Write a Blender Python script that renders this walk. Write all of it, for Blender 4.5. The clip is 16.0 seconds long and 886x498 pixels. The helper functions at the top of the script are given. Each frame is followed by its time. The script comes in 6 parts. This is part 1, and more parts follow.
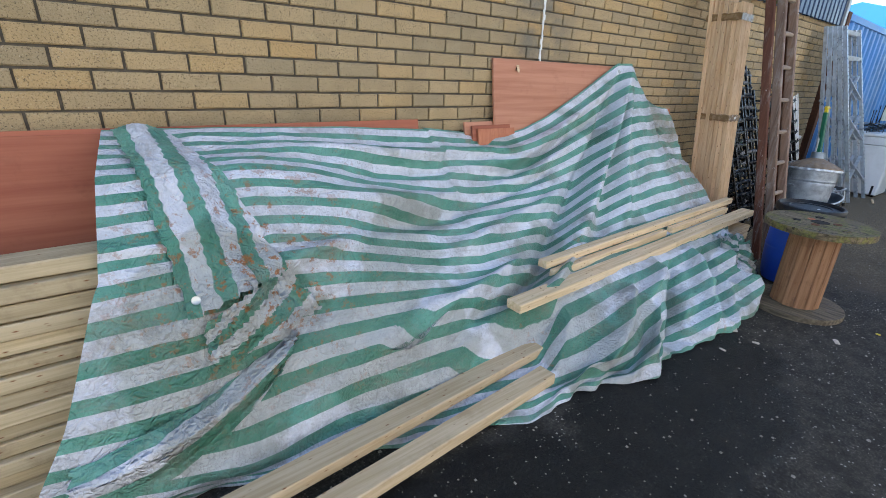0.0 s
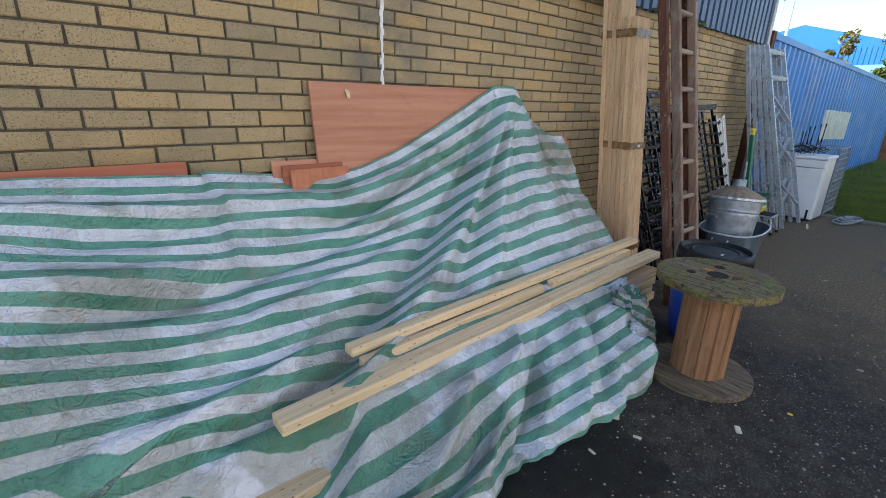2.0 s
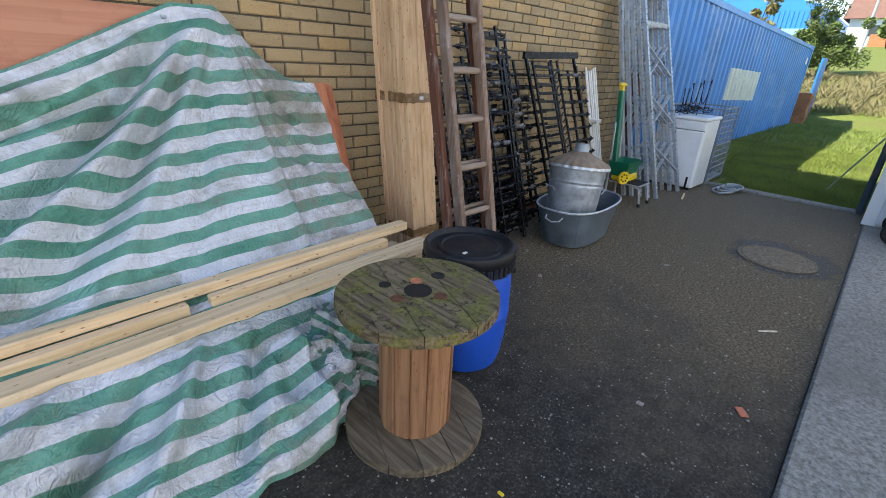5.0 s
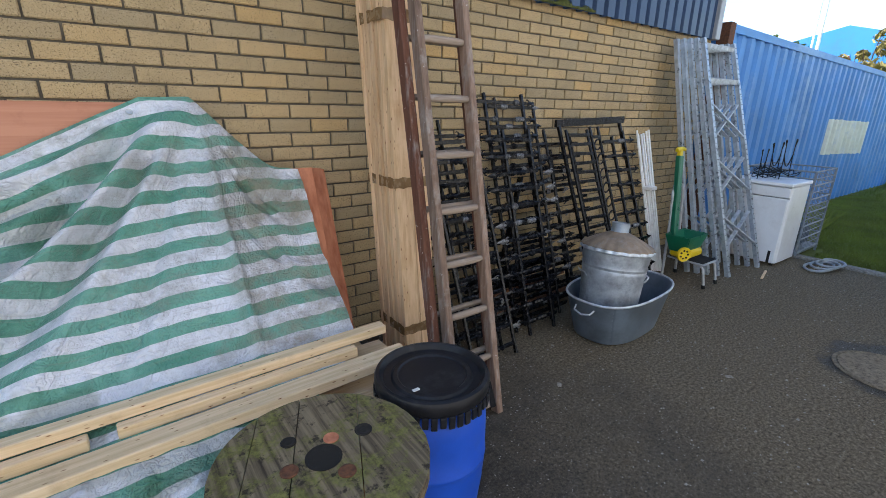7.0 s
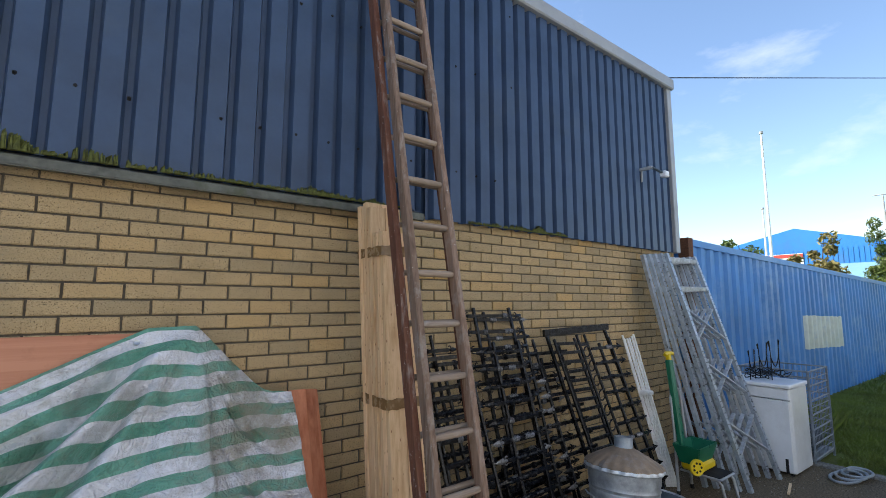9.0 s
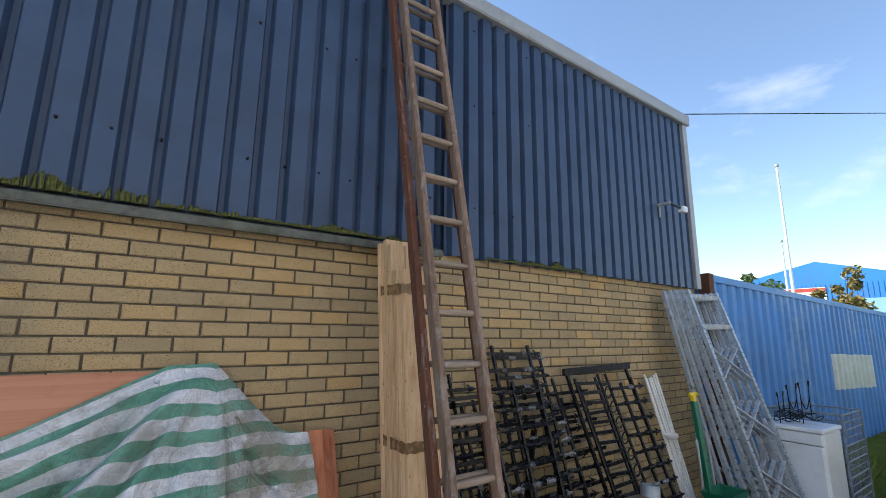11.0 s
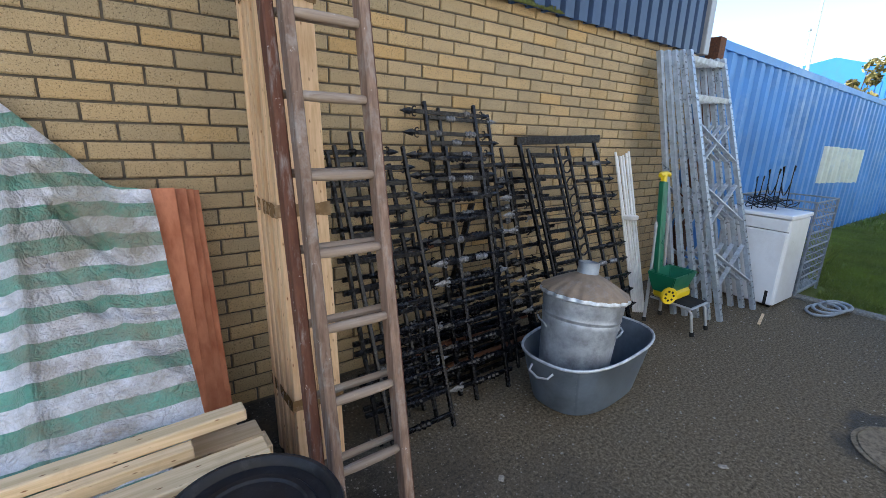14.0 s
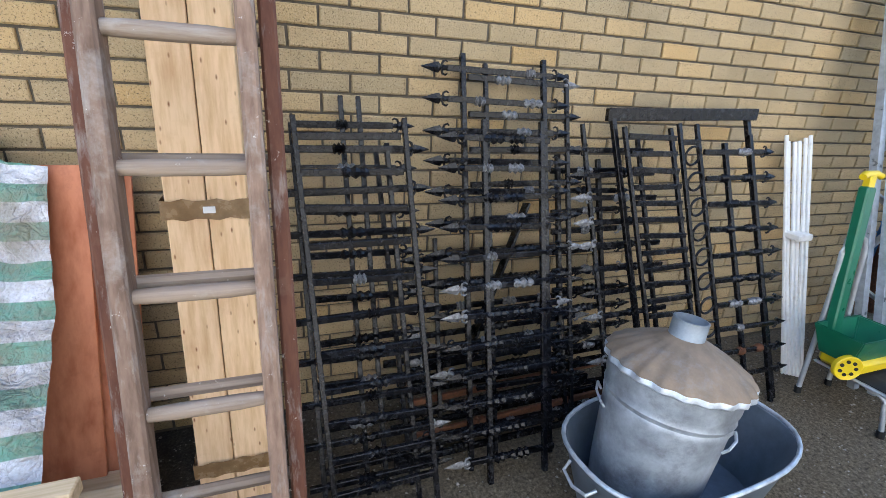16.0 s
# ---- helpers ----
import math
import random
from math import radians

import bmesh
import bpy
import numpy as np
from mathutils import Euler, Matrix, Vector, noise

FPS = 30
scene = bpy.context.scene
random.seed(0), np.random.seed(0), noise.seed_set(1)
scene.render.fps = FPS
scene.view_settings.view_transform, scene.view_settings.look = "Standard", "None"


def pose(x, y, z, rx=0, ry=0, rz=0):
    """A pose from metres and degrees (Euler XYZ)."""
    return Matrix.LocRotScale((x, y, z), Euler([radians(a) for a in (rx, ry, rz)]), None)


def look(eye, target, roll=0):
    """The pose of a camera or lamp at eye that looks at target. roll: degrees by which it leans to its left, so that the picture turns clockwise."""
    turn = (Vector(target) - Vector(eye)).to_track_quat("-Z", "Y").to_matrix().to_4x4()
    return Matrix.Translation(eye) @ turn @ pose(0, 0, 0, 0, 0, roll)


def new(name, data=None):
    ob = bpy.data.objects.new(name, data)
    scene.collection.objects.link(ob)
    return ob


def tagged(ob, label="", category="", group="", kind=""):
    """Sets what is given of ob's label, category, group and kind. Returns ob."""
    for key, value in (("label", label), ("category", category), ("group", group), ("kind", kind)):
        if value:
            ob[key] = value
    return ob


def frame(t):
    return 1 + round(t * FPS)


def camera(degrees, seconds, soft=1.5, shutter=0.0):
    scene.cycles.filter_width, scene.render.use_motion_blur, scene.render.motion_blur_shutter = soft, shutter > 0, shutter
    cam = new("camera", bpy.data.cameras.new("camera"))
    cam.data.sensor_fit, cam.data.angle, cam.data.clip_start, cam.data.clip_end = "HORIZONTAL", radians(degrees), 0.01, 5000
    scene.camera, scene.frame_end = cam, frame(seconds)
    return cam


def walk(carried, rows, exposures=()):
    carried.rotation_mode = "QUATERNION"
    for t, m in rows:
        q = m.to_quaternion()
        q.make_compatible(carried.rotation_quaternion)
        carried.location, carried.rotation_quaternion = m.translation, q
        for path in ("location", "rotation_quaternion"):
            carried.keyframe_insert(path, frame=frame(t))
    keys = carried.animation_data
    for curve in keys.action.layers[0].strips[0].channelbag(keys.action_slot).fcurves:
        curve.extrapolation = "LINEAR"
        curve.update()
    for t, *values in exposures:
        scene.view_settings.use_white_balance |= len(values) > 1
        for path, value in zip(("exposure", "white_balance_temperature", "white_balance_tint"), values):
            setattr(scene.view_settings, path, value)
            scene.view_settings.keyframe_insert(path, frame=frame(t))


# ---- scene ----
cam = camera(89.0, 16.0, soft=0.6)
PATH = [
    (0, (0.066, -2.268, 1.375), (1.215, -0.792, 0.667), 2.0),
    (0.5, (0.299, -2.243, 1.4), (1.485, -0.788, 0.711), 1.9),
    (1, (0.57, -2.318, 1.42), (1.782, -0.87, 0.758), 2.1),
    (1.5, (0.826, -2.325, 1.414), (2.044, -0.876, 0.77), 1.8),
    (2, (1.121, -2.278, 1.432), (2.364, -0.843, 0.804), 1.5),
    (2.5, (1.384, -2.376, 1.41), (2.661, -0.974, 0.773), 1.7),
    (3, (1.632, -2.484, 1.41), (2.942, -1.119, 0.763), 2.3),
    (3.5, (1.925, -2.477, 1.374), (3.334, -1.23, 0.698), 3.1),
    (4, (2.178, -2.474, 1.359), (3.595, -1.265, 0.629), 2.9),
    (4.2, (2.279, -2.509, 1.35), (3.691, -1.307, 0.603), 3.0),
    (6.3, (3.245, -2.589, 1.425), (4.388, -1.149, 0.636), 1.7),
    (6.5, (3.294, -2.567, 1.45), (4.417, -1.093, 0.699), 1.2),
    (7, (3.322, -2.538, 1.505), (4.46, -1.006, 0.908), 1.0),
    (7.5, (3.322, -2.549, 1.55), (4.521, -0.995, 1.168), 1.0),
    (8, (3.311, -2.58, 1.596), (4.529, -1.001, 1.45), 0.6),
    (8.5, (3.293, -2.594, 1.625), (4.506, -1.009, 1.748), 0.1),
    (9, (3.281, -2.591, 1.644), (4.483, -1.011, 1.884), -0.0),
    (9.5, (3.263, -2.578, 1.671), (4.452, -1.0, 1.98), 0.3),
    (9.7, (3.271, -2.594, 1.656), (4.448, -1.016, 2.01), -0.3),
    (11.8, (3.237, -2.547, 1.7), (4.37, -0.943, 2.077), 1.0),
    (12, (3.254, -2.542, 1.652), (4.401, -0.923, 1.907), 0.8),
    (12.5, (3.353, -2.485, 1.542), (4.542, -0.879, 1.461), 0.5),
    (13, (3.549, -2.472, 1.514), (4.765, -0.914, 1.21), 1.2),
    (13.5, (3.739, -2.426, 1.479), (4.935, -0.885, 1.036), 1.9),
    (14, (3.973, -2.278, 1.457), (5.146, -0.74, 0.946), 2.2),
    (14.5, (4.176, -2.179, 1.47), (5.305, -0.633, 0.893), 2.6),
    (15, (4.438, -2.159, 1.467), (5.368, -0.493, 0.869), 3.3),
    (15.5, (4.639, -2.05, 1.446), (5.437, -0.326, 0.82), 2.9),
    (16, (4.804, -1.868, 1.467), (5.444, -0.092, 0.805), 3.1),
]
EXPOSURE = [
    (0.0, 1.48, 6410, 10), (1.5, 1.28, 6480, 10), (2.5, 1.20, 6510, 10), (3.5, 1.28, 6510, 10), (4.2, 1.35, 6510, 10), (6.5, 1.75, 6610, 10), (7.0, 1.50, 6610, 10), (8.0, 1.16, 6680, 10),
    (9.0, 1.05, 6660, 10), (9.7, 1.05, 6660, 10), (11.8, 1.00, 6660, 10), (12.5, 1.05, 6680, 10), (13.0, 1.23, 6630, 10), (14.0, 1.63, 6510, 10), (15.0, 1.98, 6410, 10), (16.0, 2.28, 6380, 10),
]
walk(cam, [(t, look(eye, target, roll)) for t, eye, target, roll in PATH], EXPOSURE)

# ---- world, sun, exposure ----
SUN_EL, SUN_AZ = 46.0, 134.0         # height, and angle from +x towards +y
world = bpy.data.worlds.new("sky")
scene.world = world
world.use_nodes = True
wn, wl = world.node_tree.nodes, world.node_tree.links
wn.clear()
sky = wn.new("ShaderNodeTexSky")
sky.sky_type, sky.sun_disc = "NISHITA", False
sky.sun_elevation, sky.sun_rotation = radians(SUN_EL), radians(90 - SUN_AZ)
sky.air_density, sky.dust_density, sky.ozone_density = 1.0, 0.05, 2.2
tc = wn.new("ShaderNodeTexCoord")
mp = wn.new("ShaderNodeMapping")
mp.inputs["Scale"].default_value = (1.0, 1.6, 4.0)
nz = wn.new("ShaderNodeTexNoise")
nz.inputs["Scale"].default_value, nz.inputs["Detail"].default_value, nz.inputs["Roughness"].default_value = 2.2, 7, 0.6
rp = wn.new("ShaderNodeValToRGB")
rp.color_ramp.elements[0].position, rp.color_ramp.elements[1].position = 0.53, 0.82
rp.color_ramp.elements[0].color, rp.color_ramp.elements[1].color = (0, 0, 0, 1), (0.6, 0.6, 0.6, 1)
mx = wn.new("ShaderNodeMixRGB")
mx.inputs[2].default_value = (4.5, 4.8, 5.3, 1)
bg = wn.new("ShaderNodeBackground")
bg.inputs["Strength"].default_value = 0.14
wo = wn.new("ShaderNodeOutputWorld")
wl.new(tc.outputs["Generated"], mp.inputs["Vector"])
wl.new(mp.outputs[0], nz.inputs["Vector"])
wl.new(nz.outputs["Fac"], rp.inputs["Fac"])
wl.new(rp.outputs["Color"], mx.inputs[0])
wl.new(sky.outputs[0], mx.inputs[1])
wl.new(mx.outputs[0], bg.inputs["Color"])
wl.new(bg.outputs[0], wo.inputs["Surface"])

sun = new("sun", bpy.data.lights.new("sun", "SUN"))
sun.data.energy, sun.data.angle, sun.data.color = 4.8, radians(0.6), (1.0, 0.93, 0.82)
sdir = Vector((math.cos(radians(SUN_EL)) * math.cos(radians(SUN_AZ)), math.cos(radians(SUN_EL)) * math.sin(radians(SUN_AZ)), math.sin(radians(SUN_EL))))
sun.matrix_world = look(sdir * 30, (0, 0, 0))


# ---- materials ----
def mat_base(name, rough=0.6, metal=0.0, spec=0.5):
    m = bpy.data.materials.new(name)
    m.use_nodes = True
    nt = m.node_tree
    b = nt.nodes["Principled BSDF"]
    b.inputs["Roughness"].default_value, b.inputs["Metallic"].default_value = rough, metal
    b.inputs["Specular IOR Level"].default_value = spec
    return m, nt, b


def coords(nt, kind="Object", scale=(1, 1, 1)):
    t = nt.nodes.new("ShaderNodeTexCoord")
    mp = nt.nodes.new("ShaderNodeMapping")
    mp.inputs["Scale"].default_value = scale
    nt.links.new(t.outputs[kind], mp.inputs["Vector"])
    return mp.outputs[0]


def world_coords(nt, scale=(1, 1, 1)):
    g = nt.nodes.new("ShaderNodeNewGeometry")
    mp = nt.nodes.new("ShaderNodeMapping")
    mp.inputs["Scale"].default_value = scale
    nt.links.new(g.outputs["Position"], mp.inputs["Vector"])
    return mp.outputs[0]


def tex(nt, vec, scale, detail=4, rough=0.55):
    n = nt.nodes.new("ShaderNodeTexNoise")
    n.inputs["Scale"].default_value, n.inputs["Detail"].default_value, n.inputs["Roughness"].default_value = scale, detail, rough
    nt.links.new(vec, n.inputs["Vector"])
    return n.outputs["Fac"]


def ramp(nt, fac, stops):
    r = nt.nodes.new("ShaderNodeValToRGB")
    e = r.color_ramp.elements
    while len(e) < len(stops):
        e.new(0.5)
    for el, (p, c) in zip(e, stops):
        el.position, el.color = p, (c if len(c) == 4 else (*c, 1))
    nt.links.new(fac, r.inputs["Fac"])
    return r.outputs["Color"]


def mix(nt, fac, a, b, mode="MIX"):
    n = nt.nodes.new("ShaderNodeMixRGB")
    n.blend_type = mode
    for i, v in ((0, fac), (1, a), (2, b)):
        if isinstance(v, (int, float)):
            n.inputs[i].default_value = v
        elif isinstance(v, tuple):
            n.inputs[i].default_value = (*v, 1) if len(v) == 3 else v
        else:
            nt.links.new(v, n.inputs[i])
    return n.outputs[0]


def bump(nt, b, height, strength=0.3, dist=0.01):
    n = nt.nodes.new("ShaderNodeBump")
    n.inputs["Strength"].default_value, n.inputs["Distance"].default_value = strength, dist
    nt.links.new(height, n.inputs["Height"])
    nt.links.new(n.outputs[0], b.inputs["Normal"])


def rnd(nt, island=False):
    if island:
        return nt.nodes.new("ShaderNodeNewGeometry").outputs["Random Per Island"]
    return nt.nodes.new("ShaderNodeObjectInfo").outputs["Random"]


def grey3(v):
    return (v, v, v)


def simple(name, col, rough=0.5, metal=0.0, var=0.25, scale=9.0, dirt=(0.1, 0.09, 0.07), dirt_amt=0.3, bstr=0.12, fine=90.0):
    """Painted, plastic or metal surface with blotches at two scales and a little relief."""
    m, nt, b = mat_base(name, rough, metal)
    v = world_coords(nt)
    n1, n2 = tex(nt, v, scale, 6, 0.65), tex(nt, v, fine, 3)
    lo, hi = tuple(c * (1 - var) for c in col), tuple(min(1, c * (1 + var)) for c in col)
    c = ramp(nt, n1, [(0.3, lo), (0.7, hi)])
    d = ramp(nt, tex(nt, v, scale * 0.55, 8, 0.75), [(0.52, (0, 0, 0)), (0.72, grey3(dirt_amt))])
    c = mix(nt, d, c, dirt)
    nt.links.new(c, b.inputs["Base Color"])
    r = ramp(nt, n1, [(0.25, grey3(max(0.05, rough - 0.12))), (0.75, grey3(min(1, rough + 0.12)))])
    nt.links.new(r, b.inputs["Roughness"])
    bump(nt, b, n2, bstr, 0.003)
    return m


def wood_mat(name, lo, hi, grain_axis=0, scale=1.0, rough=0.75, dark=(0.16, 0.09, 0.05), dark_amt=0.25, island=False, knots=True, specks=0.0, moss=0.0):
    m, nt, b = mat_base(name, rough, 0, 0.3)
    sc = [55.0, 55.0, 55.0]
    sc[grain_axis] = 2.2
    r = rnd(nt, island)
    off = nt.nodes.new("ShaderNodeMath")
    off.operation = "MULTIPLY"
    off.inputs[1].default_value = 37.0
    nt.links.new(r, off.inputs[0])
    base = coords(nt, "Object")
    add = nt.nodes.new("ShaderNodeVectorMath")
    add.operation = "ADD"
    comb = nt.nodes.new("ShaderNodeCombineXYZ")
    for i in range(3):
        nt.links.new(off.outputs[0], comb.inputs[i])
    nt.links.new(base, add.inputs[0])
    nt.links.new(comb.outputs[0], add.inputs[1])
    mp = nt.nodes.new("ShaderNodeMapping")
    mp.inputs["Scale"].default_value = [s * scale for s in sc]
    nt.links.new(add.outputs[0], mp.inputs["Vector"])
    g = tex(nt, mp.outputs[0], 1.0, 5, 0.6)
    c = ramp(nt, g, [(0.3, lo), (0.62, hi)])
    tint = ramp(nt, r, [(0.0, grey3(0.78)), (1.0, grey3(1.12))])
    c = mix(nt, 1.0, c, tint, "MULTIPLY")
    st = tex(nt, add.outputs[0], 7.0, 6, 0.7)
    c = mix(nt, ramp(nt, st, [(0.55, (0, 0, 0)), (0.75, grey3(dark_amt))]), c, dark)
    if knots:
        vo = nt.nodes.new("ShaderNodeTexVoronoi")
        ks = [9.0, 9.0, 9.0]
        ks[grain_axis] = 3.2
        mk = nt.nodes.new("ShaderNodeMapping")
        mk.inputs["Scale"].default_value = ks
        nt.links.new(add.outputs[0], mk.inputs["Vector"])
        nt.links.new(mk.outputs[0], vo.inputs["Vector"])
        k = ramp(nt, vo.outputs["Distance"], [(0.05, (1, 1, 1)), (0.16, (0, 0, 0))])
        c = mix(nt, k, c, (0.22, 0.09, 0.035))
    if specks:
        sp = ramp(nt, tex(nt, add.outputs[0], 34.0, 7, 0.78), [(0.635, (0, 0, 0)), (0.68, grey3(specks))])
        wear = nt.nodes.new("ShaderNodeMapping")
        wear.inputs["Scale"].default_value = [3.0 if i == grain_axis else 26.0 for i in range(3)]
        nt.links.new(add.outputs[0], wear.inputs["Vector"])
        c = mix(nt, ramp(nt, tex(nt, wear.outputs[0], 1.3, 6, 0.7), [(0.54, (0, 0, 0)), (0.68, grey3(0.5))]), c, (0.36, 0.33, 0.30))
        c = mix(nt, sp, c, (0.66, 0.63, 0.58))
    if moss:
        wv = world_coords(nt)
        ms = ramp(nt, tex(nt, wv, 9.0, 8, 0.78), [(0.47, (0, 0, 0)), (0.57, grey3(moss))])
        c = mix(nt, ms, c, ramp(nt, tex(nt, wv, 55, 4, 0.7), [(0.35, (0.075, 0.07, 0.012)), (0.65, (0.22, 0.215, 0.045))]))
        pit = ramp(nt, tex(nt, wv, 26, 6, 0.75), [(0.36, grey3(0.9)), (0.44, (0, 0, 0))])
        c = mix(nt, pit, c, (0.022, 0.015, 0.009))
    nt.links.new(c, b.inputs["Base Color"])
    bump(nt, b, g, 0.6 if moss else 0.25, 0.004 if moss else 0.002)
    return m


def brick_mat(name, island):
    m, nt, b = mat_base(name, 0.92, 0, 0.2)
    v = world_coords(nt)
    r = rnd(nt, island)
    c = ramp(nt, r, [(0.0, (0.39, 0.30, 0.178)), (0.35, (0.455, 0.335, 0.185)), (0.7, (0.50, 0.365, 0.20)), (0.93, (0.52, 0.362, 0.18)), (1.0, (0.54, 0.35, 0.15))])
    grit = tex(nt, v, 140, 4, 0.8)
    c = mix(nt, ramp(nt, grit, [(0.36, grey3(0.85)), (0.47, (0, 0, 0))]), c, (0.085, 0.065, 0.04))
    c = mix(nt, ramp(nt, tex(nt, v, 170, 3, 0.7), [(0.60, (0, 0, 0)), (0.70, grey3(0.6))]), c, (0.66, 0.57, 0.41))
    blot = tex(nt, v, 2.3, 6, 0.65)
    c = mix(nt, ramp(nt, blot, [(0.5, (0, 0, 0)), (0.75, grey3(0.45))]), c, (0.20, 0.155, 0.085))
    # grey damp stain round the old downpipe, and damp rising from the ground
    sep = nt.nodes.new("ShaderNodeSeparateXYZ")
    nt.links.new(v, sep.inputs[0])
    mr = nt.nodes.new("ShaderNodeMapRange")
    mr.inputs["From Min"].default_value, mr.inputs["From Max"].default_value = 0.42, 0.12
    sub = nt.nodes.new("ShaderNodeMath"); sub.operation = "SUBTRACT"; sub.inputs[1].default_value = 2.62
    ab = nt.nodes.new("ShaderNodeMath"); ab.operation = "ABSOLUTE"
    nt.links.new(sep.outputs[0], sub.inputs[0]); nt.links.new(sub.outputs[0], ab.inputs[0]); nt.links.new(ab.outputs[0], mr.inputs["Value"])
    k = nt.nodes.new("ShaderNodeMath"); k.operation = "MULTIPLY"
    nt.links.new(mr.outputs[0], k.inputs[0]); nt.links.new(ramp(nt, tex(nt, v, 5, 5, 0.7), [(0.35, (0, 0, 0)), (0.6, grey3(0.7))]), k.inputs[1])
    c = mix(nt, k.outputs[0], c, (0.15, 0.145, 0.125))
    nt.links.new(c, b.inputs["Base Color"])
    bump(nt, b, tex(nt, v, 150, 4, 0.75), 0.9, 0.006)
    return m


M_BRICK, M_BRICK_J = brick_mat("brick_face", False), brick_mat("brick_face_joined", True)
M_MORTAR = simple("dark_mortar", (0.10, 0.084, 0.063), 0.95, var=0.35, scale=25, bstr=0.6)
M_CLAD = simple("navy_steel_sheet", (0.045, 0.075, 0.138), 0.38, 0.0, 0.2, 3.0, (0.07, 0.09, 0.115), 0.4, 0.05)
M_MOSS = simple("moss", (0.10, 0.11, 0.025), 0.95, var=0.5, scale=40, bstr=0.8, dirt_amt=0.5)
M_FLASH = simple("weathered_flashing", (0.10, 0.105, 0.09), 0.6, 0.3, 0.5, 14, (0.06, 0.07, 0.03), 0.8)
M_TRIM = simple("grey_trim", (0.33, 0.34, 0.35), 0.45, 0.0, 0.12, 4)
M_CONT = simple("container_blue", (0.065, 0.235, 0.54), 0.5, 0, 0.2, 1.3, (0.27, 0.42, 0.60), 0.75, 0.06)
M_CONT2 = simple("container_dark", (0.03, 0.05, 0.07), 0.6, 0, 0.3, 5, (0.2, 0.08, 0.03), 0.7)
M_PATCH = simple("faded_cream_patch", (0.60, 0.63, 0.54), 0.6, 0, 0.15, 5, (0.33, 0.46, 0.60), 0.7)
M_GREY_W = simple("white_metal", (0.72, 0.74, 0.76), 0.35, 0, 0.06, 4, (0.35, 0.33, 0.28), 0.25, 0.03)
M_GALV = simple("galvanised_steel", (0.52, 0.56, 0.60), 0.42, 0.5, 0.35, 22, (0.22, 0.23, 0.24), 0.4, 0.08)
M_GALV_D = simple("dull_galvanised", (0.25, 0.285, 0.32), 0.5, 0.35, 0.35, 11, (0.14, 0.13, 0.12), 0.55, 0.1)
M_RACK = simple("bright_galvanised", (0.40, 0.45, 0.50), 0.34, 0.5, 0.3, 16, (0.22, 0.25, 0.28), 0.5, 0.06)
M_TUB = simple("dark_galvanised", (0.14, 0.175, 0.215), 0.42, 0.4, 0.3, 7, (0.09, 0.10, 0.11), 0.5, 0.08)
M_BIN = simple("scuffed_zinc", (0.33, 0.36, 0.39), 0.45, 0.35, 0.45, 9, (0.10, 0.10, 0.105), 0.8, 0.12)
M_LIDR = simple("rusted_lid", (0.26, 0.19, 0.13), 0.75, 0.3, 0.3, 12, (0.33, 0.35, 0.36), 0.5, 0.15)
M_IRON = simple("black_painted_iron", (0.0045, 0.0045, 0.006), 0.24, 0.0, 0.5, 42, (0.13, 0.135, 0.15), 0.22, 0.35)
M_IRON_R = simple("rusty_iron", (0.13, 0.05, 0.022), 0.85, 0.1, 0.5, 60, (0.05, 0.03, 0.02), 0.5, 0.4)
M_IRON_G = simple("bare_scraped_iron", (0.17, 0.17, 0.175), 0.5, 0.3, 0.8, 85, (0.008, 0.008, 0.01), 0.95, 0.3)
M_PVC = simple("white_plastic_strip", (0.74, 0.73, 0.70), 0.45, 0, 0.06, 20, (0.35, 0.27, 0.2), 0.5, 0.05)
M_BLUEP = simple("blue_plastic", (0.012, 0.075, 0.47), 0.38, 0, 0.12, 6, (0.05, 0.07, 0.12), 0.3, 0.06)
M_BLACKP = simple("black_plastic", (0.014, 0.014, 0.016), 0.42, 0, 0.3, 14, (0.09, 0.09, 0.09), 0.35, 0.15)
M_GREENP = simple("green_plastic", (0.006, 0.125, 0.065), 0.35, 0, 0.1, 8, (0.04, 0.09, 0.06), 0.2, 0.03)
M_YELLOWP = simple("yellow_plastic", (0.72, 0.52, 0.012), 0.35, 0, 0.08, 8, (0.4, 0.3, 0.05), 0.2, 0.03)
M_STEELG = simple("grey_tube", (0.40, 0.42, 0.44), 0.4, 0.4, 0.15, 15)
M_TAPE = simple("brown_tape", (0.22, 0.13, 0.06), 0.25, 0, 0.25, 25, (0.35, 0.25, 0.14), 0.4, 0.1)
M_PAINTW = simple("white_paint", (0.78, 0.79, 0.80), 0.4, 0, 0.05, 2, (0.4, 0.4, 0.38), 0.2, 0.03)
M_SHEDGREY = simple("grey_sheeting", (0.36, 0.40, 0.44), 0.5, 0, 0.15, 3)
M_PINE = wood_mat("pale_pine_upright", (0.60, 0.365, 0.185), (0.80, 0.55, 0.325), 2, dark=(0.42, 0.22, 0.10), dark_amt=0.3)
M_PINE_X = wood_mat("pale_pine", (0.54, 0.385, 0.21), (0.74, 0.565, 0.36), 0, dark=(0.30, 0.18, 0.09), dark_amt=0.4)
M_DECK = wood_mat("treated_boards", (0.42, 0.325, 0.185), (0.62, 0.50, 0.32), 0, dark_amt=0.45)
M_PLY_P = wood_mat("pink_shuttering_ply", (0.43, 0.175, 0.10), (0.56, 0.26, 0.16), 0, 0.45, dark=(0.20, 0.07, 0.04), dark_amt=0.3, knots=False)
M_PLY_R = wood_mat("red_shuttering_ply", (0.33, 0.095, 0.055), (0.46, 0.16, 0.09), 0, 0.45, dark=(0.15, 0.05, 0.03), dark_amt=0.4, knots=False)
